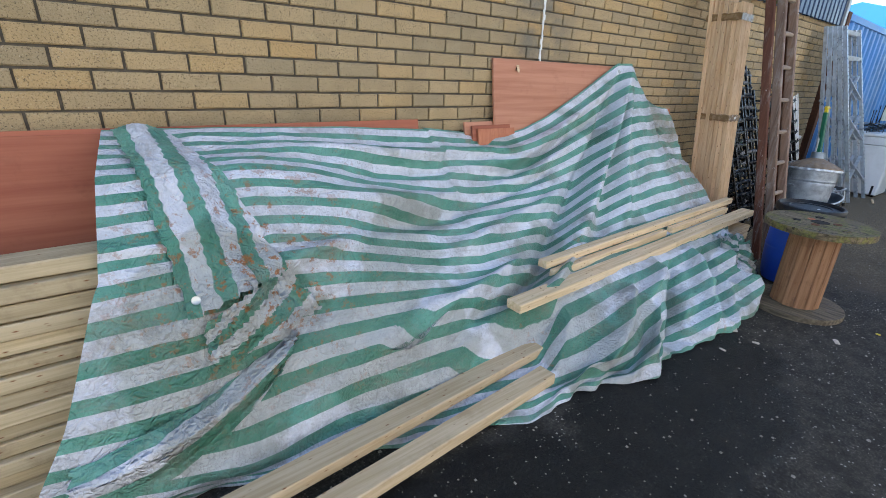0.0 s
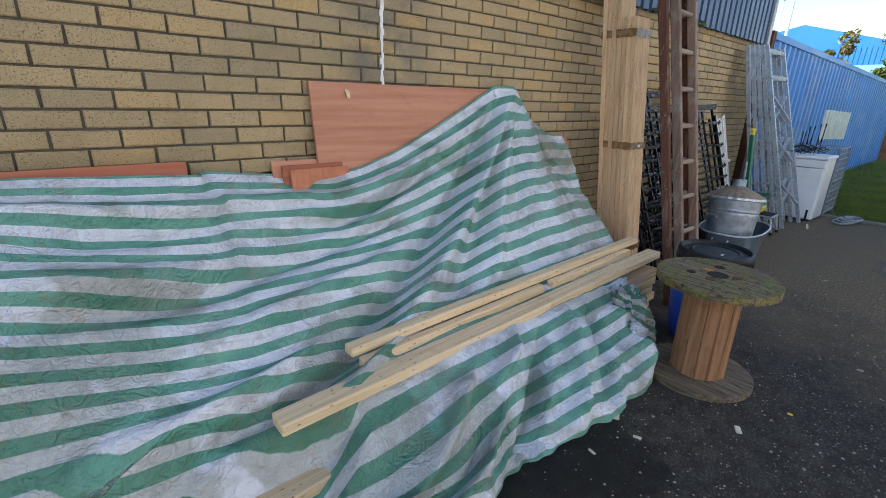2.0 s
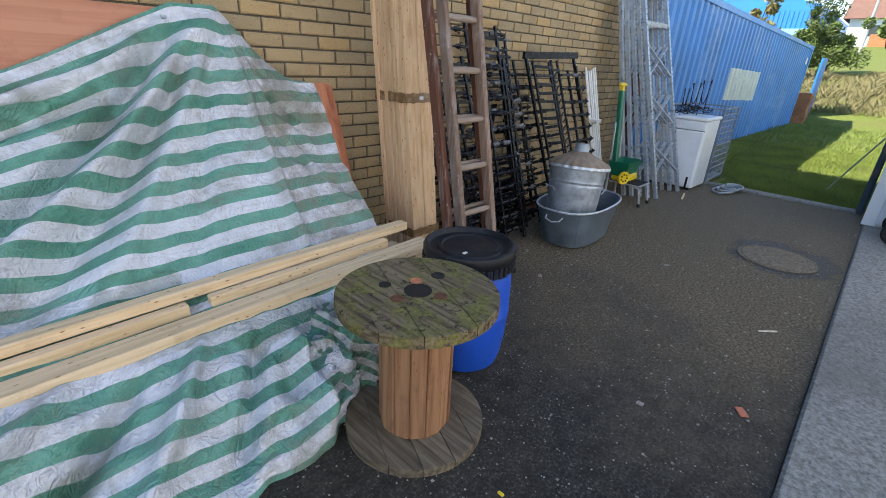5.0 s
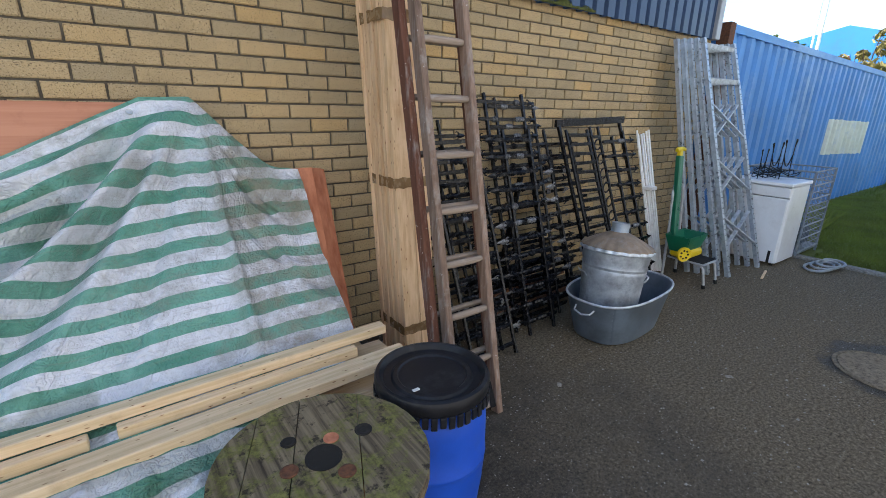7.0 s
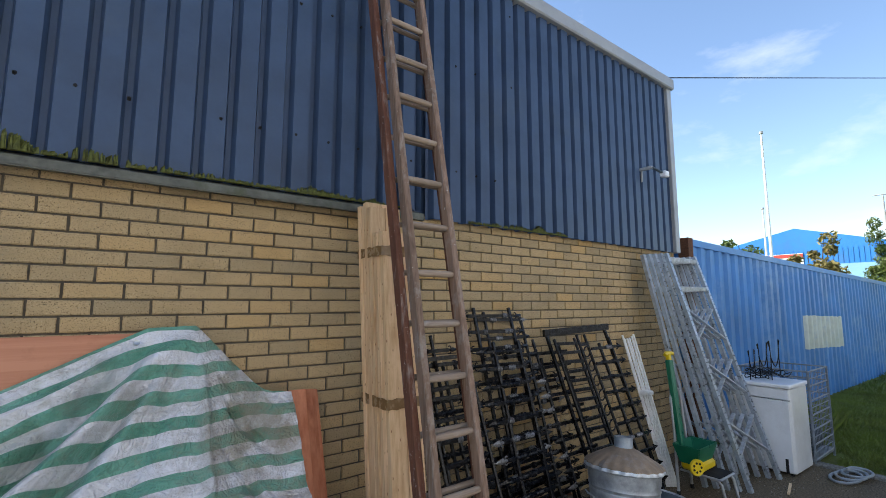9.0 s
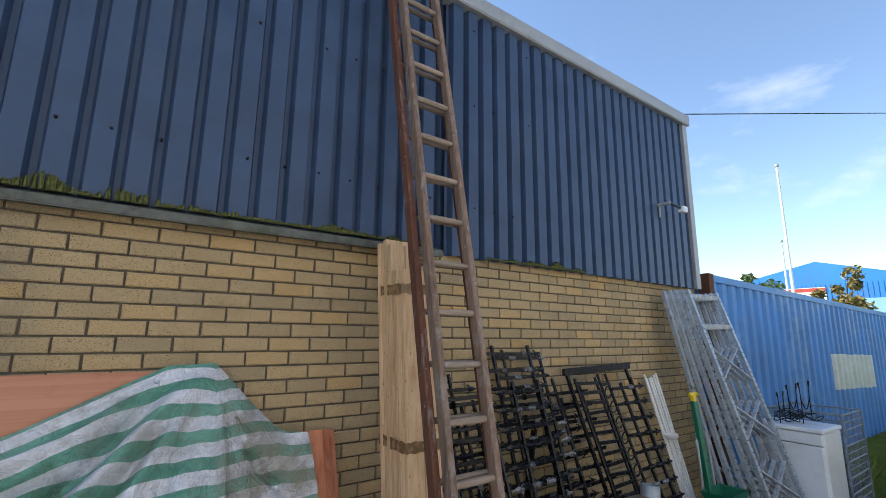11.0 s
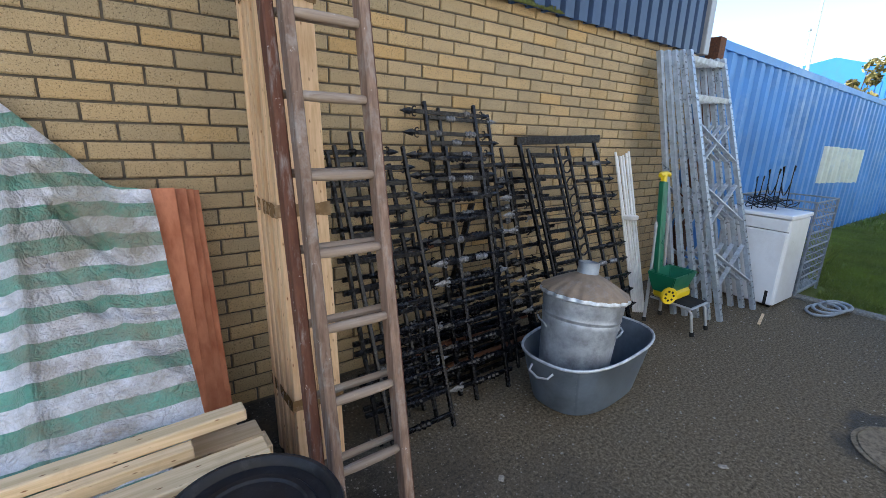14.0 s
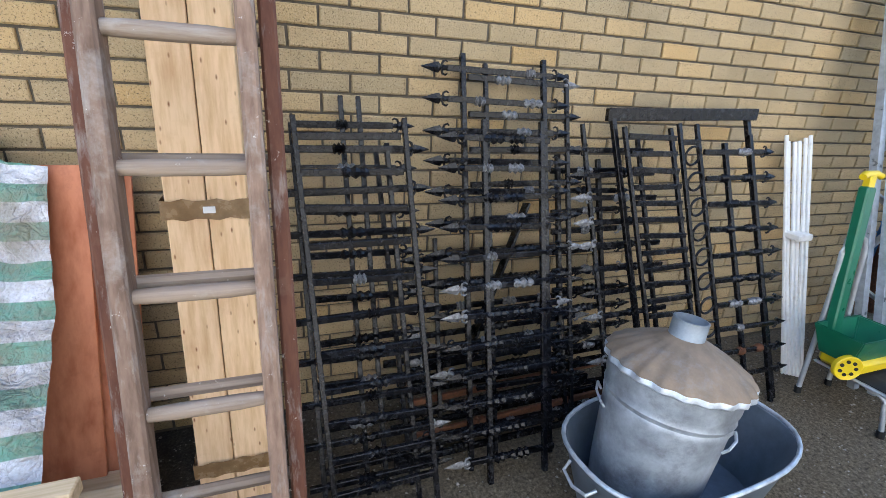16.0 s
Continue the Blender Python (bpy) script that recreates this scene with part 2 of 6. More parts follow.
M_PLY_O = wood_mat("orange_ply", (0.36, 0.115, 0.055), (0.52, 0.205, 0.11), 2, 0.45, dark=(0.17, 0.045, 0.025), dark_amt=0.5, knots=False)
M_LADDER = wood_mat("brown_stained_rail", (0.13, 0.08, 0.055), (0.25, 0.165, 0.12), 2, dark=(0.42, 0.40, 0.37), dark_amt=0.55, knots=False, specks=0.85)
M_LADDER_R = wood_mat("red_brown_stained_rail", (0.11, 0.042, 0.026), (0.17, 0.07, 0.042), 2, dark=(0.30, 0.20, 0.15), dark_amt=0.3, knots=False, specks=0.85)
M_RUNG = wood_mat("weathered_rung", (0.19, 0.14, 0.105), (0.31, 0.24, 0.185), 0, dark=(0.5, 0.48, 0.45), dark_amt=0.5, knots=False, specks=0.85)
M_SPOOL_T = wood_mat("mossy_drum_wood", (0.030, 0.020, 0.011), (0.24, 0.18, 0.105), 1, 1.1, dark=(0.06, 0.04, 0.02), dark_amt=0.5, knots=False, moss=0.75)
M_SPOOL_S = wood_mat("drum_staves", (0.20, 0.09, 0.042), (0.37, 0.195, 0.10), 2, dark=(0.07, 0.035, 0.02), dark_amt=0.6)
M_SPOOL_B = wood_mat("dirty_drum_base", (0.05, 0.038, 0.025), (0.19, 0.15, 0.10), 1, dark=(0.06, 0.045, 0.03), dark_amt=0.6, knots=False)
M_LEAF = simple("bush_leaf", (0.08, 0.12, 0.02), 0.6, 0, 0.55, 3, (0.12, 0.13, 0.03), 0.5)
M_LEAF_A = simple("autumn_leaf", (0.19, 0.155, 0.045), 0.6, 0, 0.5, 4, (0.10, 0.12, 0.03), 0.6)
M_BARK = simple("bark", (0.07, 0.05, 0.035), 0.9, 0, 0.3, 20)
M_BLUEB = simple("bright_blue_sheet", (0.02, 0.19, 0.56), 0.45, 0, 0.06, 0.4)
M_RED = simple("red_fascia", (0.45, 0.05, 0.04), 0.5, 0, 0.1, 1)
M_ROOF = simple("brown_roof_tile", (0.16, 0.085, 0.06), 0.8, 0, 0.2, 2)
M_GLASS_D = simple("dark_window", (0.03, 0.035, 0.04), 0.15, 0, 0.2, 2)
M_BRICKRED = simple("orange_brick", (0.38, 0.16, 0.07), 0.9, 0, 0.3, 6)
M_RUBBER = simple("black_rubber", (0.015, 0.015, 0.015), 0.7)
M_LITTER = simple("pale_litter", (0.55, 0.48, 0.38), 0.8, 0, 0.4, 60)
M_STONE = simple("pale_gravel", (0.27, 0.245, 0.205), 0.85, 0, 0.5, 80)
M_HOSE = simple("grey_hose", (0.28, 0.31, 0.33), 0.5)


M_IRON.node_tree.nodes["Principled BSDF"].inputs["Specular IOR Level"].default_value = 0.3
for m_ in (M_BLACKP, M_RUBBER, M_CLAD):
    m_.node_tree.nodes["Principled BSDF"].inputs["Specular IOR Level"].default_value = 0.22


def asphalt_mat():
    m, nt, b = mat_base("worn_asphalt", 0.85, 0, 0.2)
    v = world_coords(nt)
    fine = tex(nt, v, 85, 5, 0.8)
    c = ramp(nt, fine, [(0.36, (0.007, 0.0065, 0.006)), (0.49, (0.040, 0.037, 0.033)), (0.59, (0.095, 0.086, 0.074)), (0.71, (0.36, 0.335, 0.29))])
    big = tex(nt, v, 1.1, 6, 0.6)
    c = mix(nt, ramp(nt, big, [(0.32, (0, 0, 0)), (0.66, grey3(0.5))]), c, (0.10, 0.085, 0.064))
    c = mix(nt, ramp(nt, tex(nt, v, 11, 5, 0.7), [(0.40, grey3(0.6)), (0.60, (0, 0, 0))]), c, (0.016, 0.014, 0.012))
    spk = nt.nodes.new("ShaderNodeTexVoronoi")
    spk.inputs["Scale"].default_value = 45
    nt.links.new(v, spk.inputs["Vector"])
    sp = ramp(nt, spk.outputs["Distance"], [(0.12, (1, 1, 1)), (0.2, (0, 0, 0))])
    on = ramp(nt, tex(nt, v, 31, 2), [(0.50, (0, 0, 0)), (0.60, (1, 1, 1))])
    c = mix(nt, mix(nt, 1.0, sp, on, "MULTIPLY"), c, (0.42, 0.40, 0.35))
    sep = nt.nodes.new("ShaderNodeSeparateXYZ")
    nt.links.new(v, sep.inputs[0])
    # older, silted surface towards the end of the building
    silt = nt.nodes.new("ShaderNodeMath"); silt.operation = "MULTIPLY_ADD"; silt.inputs[1].default_value = 3.0
    nt.links.new(tex(nt, v, 1.6, 6, 0.65), silt.inputs[0]); nt.links.new(sep.outputs[0], silt.inputs[2])
    sm = nt.nodes.new("ShaderNodeMapRange")
    sm.inputs["From Min"].default_value, sm.inputs["From Max"].default_value = 5.6, 7.2
    nt.links.new(silt.outputs[0], sm.inputs["Value"])
    grit = ramp(nt, tex(nt, v, 60, 6, 0.85), [(0.36, (0.022, 0.015, 0.008)), (0.5, (0.145, 0.112, 0.070)), (0.60, (0.24, 0.19, 0.125)), (0.70, (0.50, 0.43, 0.31))])
    sf = nt.nodes.new("ShaderNodeMath"); sf.operation = "MULTIPLY"; sf.inputs[1].default_value = 0.9
    nt.links.new(sm.outputs[0], sf.inputs[0])
    c = mix(nt, sf.outputs[0], c, grit)
    # damp patches, with edges of their own
    wet = None
    for (px, py, rx, ry) in ((2.05, -1.62, 1.0, 0.45), (7.0, -2.25, 0.46, 0.44), (0.6, -1.55, 1.2, 0.4)):
        cx = nt.nodes.new("ShaderNodeVectorMath"); cx.operation = "SUBTRACT"; cx.inputs[1].default_value = (px, py, 0)
        cs = nt.nodes.new("ShaderNodeVectorMath"); cs.operation = "MULTIPLY"; cs.inputs[1].default_value = (1 / rx, 1 / ry, 0)
        ln = nt.nodes.new("ShaderNodeVectorMath"); ln.operation = "LENGTH"
        nt.links.new(v, cx.inputs[0]); nt.links.new(cx.outputs[0], cs.inputs[0]); nt.links.new(cs.outputs[0], ln.inputs[0])
        ad = nt.nodes.new("ShaderNodeMath"); ad.operation = "ADD"
        nt.links.new(ln.outputs["Value"], ad.inputs[0]); nt.links.new(tex(nt, v, 4.5, 4, 0.6), ad.inputs[1])
        dv = nt.nodes.new("ShaderNodeMath"); dv.operation = "MULTIPLY"; dv.inputs[1].default_value = 0.68
        nt.links.new(ad.outputs[0], dv.inputs[0])
        w = ramp(nt, dv.outputs[0], [(0.86, (1, 1, 1)), (0.96, (0, 0, 0))])
        wet = w if wet is None else mix(nt, 1.0, wet, w, "LIGHTEN")
    c = mix(nt, wet, c, mix(nt, 1.0, c, grey3(0.30), "MULTIPLY"))
    nt.links.new(c, b.inputs["Base Color"])
    nt.links.new(mix(nt, wet, grey3(0.82), grey3(0.45)), b.inputs["Roughness"])
    bump(nt, b, fine, 0.9, 0.010)
    return m


def ground_mat(name, lo, hi, dirt, fine=60, rough=0.95):
    m, nt, b = mat_base(name, rough, 0, 0.2)
    v = world_coords(nt)
    c = ramp(nt, tex(nt, v, fine, 5, 0.7), [(0.3, lo), (0.7, hi)])
    c = mix(nt, ramp(nt, tex(nt, v, 0.9, 6, 0.6), [(0.45, (0, 0, 0)), (0.7, grey3(0.7))]), c, dirt)
    nt.links.new(c, b.inputs["Base Color"])
    bump(nt, b, tex(nt, v, fine * 1.6, 4, 0.7), 0.6, 0.01)
    return m


M_ASPHALT = asphalt_mat()
M_CONC = ground_mat("weathered_concrete", (0.10, 0.095, 0.085), (0.36, 0.345, 0.31), (0.13, 0.122, 0.105), 55, 0.9)
M_GRASS_G = ground_mat("grass_soil", (0.08, 0.105, 0.02), (0.16, 0.195, 0.042), (0.13, 0.125, 0.04), 18)
M_GRASS = simple("grass_blade", (0.15, 0.20, 0.03), 0.6, 0, 0.45, 1.6, (0.17, 0.16, 0.05), 0.5)
M_GRASS_DRY = simple("dry_grass", (0.20, 0.175, 0.075), 0.8, 0, 0.4, 2)


def tarp_mat():
    m, nt, b = mat_base("striped_tarpaulin", 0.42, 0, 0.45)
    uv = nt.nodes.new("ShaderNodeTexCoord").outputs["UV"]
    v = world_coords(nt)
    sep = nt.nodes.new("ShaderNodeSeparateXYZ")
    nt.links.new(uv, sep.inputs[0])
    wob = nt.nodes.new("ShaderNodeMath"); wob.operation = "MULTIPLY_ADD"; wob.inputs[1].default_value = 0.012
    nt.links.new(tex(nt, v, 9, 2), wob.inputs[0]); nt.links.new(sep.outputs[1], wob.inputs[2])
    mul = nt.nodes.new("ShaderNodeMath"); mul.operation = "MULTIPLY"; mul.inputs[1].default_value = 1 / 0.112
    fr = nt.nodes.new("ShaderNodeMath"); fr.operation = "FRACT"
    nt.links.new(wob.outputs[0], mul.inputs[0]); nt.links.new(mul.outputs[0], fr.inputs[0])
    s = ramp(nt, fr.outputs[0], [(0.0, (1, 1, 1)), (0.455, (1, 1, 1)), (0.475, (0, 0, 0)), (0.98, (0, 0, 0)), (1.0, (1, 1, 1))])
    green = ramp(nt, tex(nt, v, 5, 6, 0.6), [(0.3, (0.07, 0.25, 0.178)), (0.7, (0.185, 0.42, 0.33))])
    white = ramp(nt, tex(nt, v, 7, 6, 0.65), [(0.3, (0.57, 0.575, 0.61)), (0.65, (0.77, 0.775, 0.83))])
    c = mix(nt, s, white, green)
    # threads and scuffs that run with the weave
    wm = nt.nodes.new("ShaderNodeMapping"); wm.inputs["Scale"].default_value = (2.2, 85.0, 1.0)
    nt.links.new(uv, wm.inputs["Vector"])
    c = mix(nt, ramp(nt, tex(nt, wm.outputs[0], 1.0, 5, 0.7), [(0.52, (0, 0, 0)), (0.72, grey3(0.3))]), c, (0.30, 0.28, 0.24))
    # damp and dirty areas with edges of their own
    damp = ramp(nt, tex(nt, v, 1.5, 4, 0.5), [(0.525, (0, 0, 0)), (0.55, grey3(0.8))])
    c = mix(nt, damp, c, mix(nt, 1.0, c, (0.60, 0.61, 0.53), "MULTIPLY"))
    # fine weave, crease lines, grime and rust
    grime = ramp(nt, tex(nt, v, 2.6, 9, 0.78), [(0.505, (0, 0, 0)), (0.66, grey3(0.6))])
    c = mix(nt, grime, c, (0.21, 0.19, 0.15))
    cr = nt.nodes.new("ShaderNodeTexVoronoi"); cr.feature = "DISTANCE_TO_EDGE"; cr.inputs["Scale"].default_value = 8.5
    wv = nt.nodes.new("ShaderNodeVectorMath"); wv.operation = "ADD"
    nn = nt.nodes.new("ShaderNodeTexNoise"); nn.inputs["Scale"].default_value = 7; nn.inputs["Detail"].default_value = 4
    nt.links.new(v, nn.inputs["Vector"]); nt.links.new(v, wv.inputs[0]); nt.links.new(nn.outputs["Color"], wv.inputs[1]); nt.links.new(wv.outputs[0], cr.inputs["Vector"])
    line = ramp(nt, cr.outputs["Distance"], [(0.0, (1, 1, 1)), (0.02, (0, 0, 0))])
    # the turned-back layer at the high end is dirtier
    end = nt.nodes.new("ShaderNodeSeparateXYZ"); nt.links.new(v, end.inputs[0])
    er = nt.nodes.new("ShaderNodeMapRange"); er.inputs["From Min"].default_value, er.inputs["From Max"].default_value = 3.66, 3.74
    nt.links.new(end.outputs[0], er.inputs["Value"])
    soil = ramp(nt, tex(nt, v, 6.0, 9, 0.8), [(0.40, (0, 0, 0)), (0.62, grey3(0.7))])
    c = mix(nt, mix(nt, 1.0, soil, er.outputs[0], "MULTIPLY"), c, (0.24, 0.19, 0.135))
    gate = ramp(nt, tex(nt, v, 3.3, 3), [(0.46, (0, 0, 0)), (0.60, grey3(0.55))])
    c = mix(nt, mix(nt, 1.0, line, gate, "MULTIPLY"), c, (0.12, 0.11, 0.09))
    rust = ramp(nt, tex(nt, v, 24, 6, 0.7), [(0.555, (0, 0, 0)), (0.61, grey3(0.9))])
    sx = nt.nodes.new("ShaderNodeVectorMath"); sx.operation = "DISTANCE"; sx.inputs[1].default_value = (0.45, -0.66, 0.72)
    nt.links.new(v, sx.inputs[0])
    reg = ramp(nt, sx.outputs["Value"], [(0.12, (1, 1, 1)), (0.62, (0, 0, 0))])
    gen = ramp(nt, tex(nt, v, 1.7, 2), [(0.57, (0, 0, 0)), (0.68, grey3(0.45))])
    c = mix(nt, mix(nt, 1.0, rust, mix(nt, 1.0, reg, gen, "LIGHTEN"), "MULTIPLY"), c, (0.36, 0.13, 0.028))
    nt.links.new(c, b.inputs["Base Color"])
    bh = nt.nodes.new("ShaderNodeMath"); bh.operation = "ADD"
    nt.links.new(tex(nt, v, 38, 6, 0.7), bh.inputs[0])
    fold = nt.nodes.new("ShaderNodeTexVoronoi"); fold.inputs["Scale"].default_value = 15.0
    nt.links.new(wv.outputs[0], fold.inputs["Vector"])
    both = nt.nodes.new("ShaderNodeMath"); both.operation = "MULTIPLY_ADD"; both.inputs[1].default_value = 0.5
    nt.links.new(fold.outputs["Distance"], both.inputs[0])
    nt.links.new(ramp(nt, cr.outputs["Distance"], [(0.0, (0, 0, 0)), (0.22, grey3(0.45))]), both.inputs[2])
    nt.links.new(both.outputs[0], bh.inputs[1])
    bump(nt, b, bh.outputs[0], 0.75, 0.014)
    return m


M_TARP = tarp_mat()


# ---- mesh helpers ----
def link_mesh(name, bm, material, smooth=False):
    me = bpy.data.meshes.new(name)
    bmesh.ops.recalc_face_normals(bm, faces=bm.faces[:])
    bm.to_mesh(me)
    bm.free()
    me.materials.append(material)
    if smooth:
        me.polygons.foreach_set("use_smooth", [True] * len(me.polygons))
        me.set_sharp_from_angle(angle=radians(38))
    return new(name, me)


def thing(name, loc, label, category, group=""):
    ob = new(name)
    ob.empty_display_size = 0.1
    ob.matrix_basis = Matrix.Translation(loc)
    return tagged(ob, label, category, group)


def attach(ob, parent):
    ob.parent = parent
    if parent.type == "EMPTY":
        ob.matrix_parent_inverse = Matrix.Translation(parent.matrix_basis.translation).inverted()
    return ob


def part(name, bm, material, parent, label="", smooth=False):
    ob = attach(link_mesh(name, bm, material, smooth), parent)
    return tagged(ob, label)


def solo(name, bm, material, label, category, group="", kind="", smooth=False):
    return tagged(link_mesh(name, bm, material, smooth), label, category, group, kind)


def share(ob, name, m, parent):
    """Another object on the same mesh, moved by m."""
    o = new(name, ob.data)
    o.parent = parent
    if parent.type == "EMPTY":
        o.matrix_parent_inverse = Matrix.Translation(parent.matrix_basis.translation).inverted()
    o.matrix_basis = m
    return o


def box(bm, lo, hi, m=None, bevel=0.0):
    vs = [bm.verts.new((x, y, z)) for x in (lo[0], hi[0]) for y in (lo[1], hi[1]) for z in (lo[2], hi[2])]
    fs = [bm.faces.new([vs[i] for i in f]) for f in ((0, 1, 3, 2), (4, 6, 7, 5), (0, 4, 5, 1), (2, 3, 7, 6), (0, 2, 6, 4), (1, 5, 7, 3))]
    if bevel:
        es = {e for f in fs for e in f.edges}
        r = bmesh.ops.bevel(bm, geom=list(es), offset=bevel, segments=1, affect="EDGES")
        vs = list({v for f in r["faces"] for v in f.verts} | {v for v in vs if v.is_valid})
    if m is not None:
        bmesh.ops.transform(bm, matrix=m, verts=[v for v in vs if v.is_valid])
    return bm


def B(lo, hi, m=None, bevel=0.0):
    return box(bmesh.new(), lo, hi, m, bevel)


def beam(bm, a, b, w, h, up=(0, 0, 1), bevel=0.0):
    """A squared bar from a to b: w across, h along up."""
    a, b, up = Vector(a), Vector(b), Vector(up)
    d = (b - a).normalized()
    side = d.cross(up).normalized()
    u = side.cross(d)
    m = Matrix((d, side, u)).transposed().to_4x4()
    m.translation = a
    return box(bm, (0, -w / 2, -h / 2), ((b - a).length, w / 2, h / 2), m, bevel)


def tube(bm, pts, r, n=8, caps=True):
    pts = [Vector(p) for p in pts]
    rings = []
    ref = Vector((0.13, 0.21, 0.97))
    for i, p in enumerate(pts):
        d = (pts[min(i + 1, len(pts) - 1)] - pts[max(i - 1, 0)]).normalized()
        s = d.cross(ref)
        if s.length < 0.05:
            s = d.cross(Vector((1, 0, 0)))
        s.normalize()
        u = s.cross(d)
        rr = r[i] if isinstance(r, (list, tuple)) else r
        rings.append([bm.verts.new(p + rr * (math.cos(2 * math.pi * k / n) * s + math.sin(2 * math.pi * k / n) * u)) for k in range(n)])
    for a, b in zip(rings, rings[1:]):
        for k in range(n):
            bm.faces.new((a[k], a[(k + 1) % n], b[(k + 1) % n], b[k]))
    if caps:
        bm.faces.new(rings[0][::-1])
        bm.faces.new(rings[-1])
    return bm


def lathe(bm, prof, n=40, m=None, wave=None, sx=1.0, sy=1.0):
    """Turns (radius, z) pairs round z; wave(angle, i) changes a ring's radius."""
    rings = []
    vs = []
    for i, (r, z) in enumerate(prof):
        ring = []
        for k in range(n):
            a = 2 * math.pi * k / n
            rr = r * (wave(a, i) if wave else 1.0)
            ring.append(bm.verts.new((rr * math.cos(a) * sx, rr * math.sin(a) * sy, z)))
        rings.append(ring)
        vs += ring
    for a, b in zip(rings, rings[1:]):
        for k in range(n):
            bm.faces.new((a[k], a[(k + 1) % n], b[(k + 1) % n], b[k]))
    bm.faces.new(rings[0][::-1])
    bm.faces.new(rings[-1])
    if m is not None:
        bmesh.ops.transform(bm, matrix=m, verts=vs)
    return bm


def from_arrays(name, verts, faces, material, smooth=False):
    me = bpy.data.meshes.new(name)
    me.from_pydata([tuple(v) for v in verts], [], [tuple(f) for f in faces])
    me.materials.append(material)
    if smooth:
        me.polygons.foreach_set("use_smooth", [True] * len(me.polygons))
    return new(name, me)


def lerp(a, b, t):
    return tuple(x + (y - x) * t for x, y in zip(a, b))


rng = random.Random(7)

# ---- ground ----
solo("ground", B((-200, -300, -0.5), (500, 300, -0.03)), M_GRASS_G, "rough grass and soil running out to the far fields", "ground", kind="structure")
yard = solo("pavement", B((-8, -2.66, -0.4), (9.22, 0.3, 0.0)), M_ASPHALT, "worn dark asphalt yard with damp patches and grit", "pavement", kind="structure")
solo("path", B((-8, -9.0, -0.4), (8.8, -2.664, 0.028), bevel=0.012), M_CONC, "weathered grey concrete slab beside the asphalt", "path", kind="structure")
solo("kerb", B((9.225, -2.66, -0.3), (9.33, -1.0, 0.03), bevel=0.012), M_CONC, "flush concrete edging between asphalt and grass", "kerb", kind="structure")

cover = thing("manhole_cover", (6.96, -2.23, 0), "round manhole cover filled with worn concrete, damp round its edge", "manhole cover")
M_COVER = ground_mat("worn_filled_cover", (0.075, 0.058, 0.040), (0.27, 0.22, 0.155), (0.15, 0.12, 0.085), 48, 0.95)
cvm = Matrix.Translation((6.96, -2.23, 0))
part("frame_ring", lathe(bmesh.new(), [(0.272, 0.001), (0.270, 0.006), (0.252, 0.007), (0.250, 0.002)], 44, cvm), M_COVER, cover)
part("lid", lathe(bmesh.new(), [(0.246, 0.002), (0.243, 0.008), (0.15, 0.011), (0.0, 0.012)], 44, cvm, lambda a, i: 1.0 + 0.008 * math.sin(5 * a + i)), M_COVER, cover, "worn concrete-filled lid", True)

# plain pale block out of view, added to bounce sunlight into the shaded yard
solo("bounce_wall", B((-30, -20, -0.3), (14.0, -8.0, 7.5)), simple("pale_render", (0.62, 0.62, 0.625), 0.9, 0, 0.08, 1.0), "plain pale unseen wall added across the yard to bounce sunlight", "wall", kind="structure")

# ---- brick wall ----
WX0, WX1, WTOP = -6.0, 8.72, 2.27
wall = solo("wall_north", B((WX0, 0.012, -0.3), (WX1, 0.25, WTOP)), M_MORTAR, "buff brick wall with dark recessed joints", "wall", kind="structure")
variants = []
for i in range(6):
    bm = bmesh.new()
    j = lambda s=0.0016: rng.uniform(-s, s)
    w, h = 0.1075, 0.0325
    back = [bm.verts.new(p) for p in ((-w, 0.03, -h), (w, 0.03, -h), (w, 0.03, h), (-w, 0.03, h))]
    mid = [bm.verts.new((x * w + j(), 0.0045, z * h + j())) for x, z in ((-1, -1), (1, -1), (1, 1), (-1, 1))]
    front = [bm.verts.new((x * (w - 0.004) + j(), j(0.0012), z * (h - 0.004) + j())) for x, z in ((-1, -1), (1, -1), (1, 1), (-1, 1))]
    for a, b in ((back, mid), (mid, front)):
        for k in range(4):
            bm.faces.new((a[k], a[(k + 1) % 4], b[(k + 1) % 4], b[k]))
    bm.faces.new(front)
    me = bpy.data.meshes.new("brick")
    bmesh.ops.recalc_face_normals(bm, faces=bm.faces[:])
    bm.to_mesh(me)
    bm.free()
    me.materials.append(M_BRICK)
    variants.append(me)
jv, jf, brick_spots = [], [], []
for r in range(-20, 10):
    zc = 1.55 + 0.075 * r
    k = -26
    while True:
        xc = 0.225 * k + (0.1125 if r % 2 == 0 else 0.0)
        k += 1
        if xc - 0.11 > WX1 - 0.02:
            break
        if xc < WX0 + 0.12:
            continue
        near = 2.15 < xc < 6.0 and 1.05 < zc < 2.2
        if near and len(brick_spots) < 298:
            brick_spots.append((xc, zc))
            continue
        src = variants[rng.randrange(6)]
        dy, n0 = rng.uniform(-0.0015, 0.0015), len(jv)
        half = min(0.0, WX1 - 0.003 - (xc + 0.1075))
        jv += [(v.co.x + xc + (half if v.co.x > 0 else 0), v.co.y + dy, v.co.z + zc) for v in src.vertices]
        jf += [tuple(n0 + i for i in p.vertices) for p in src.polygons]
rest = from_arrays("brickwork", jv, jf, M_BRICK_J)
rest.parent = wall
tagged(rest, "rest of the buff bricks in running bond", kind="stuff")

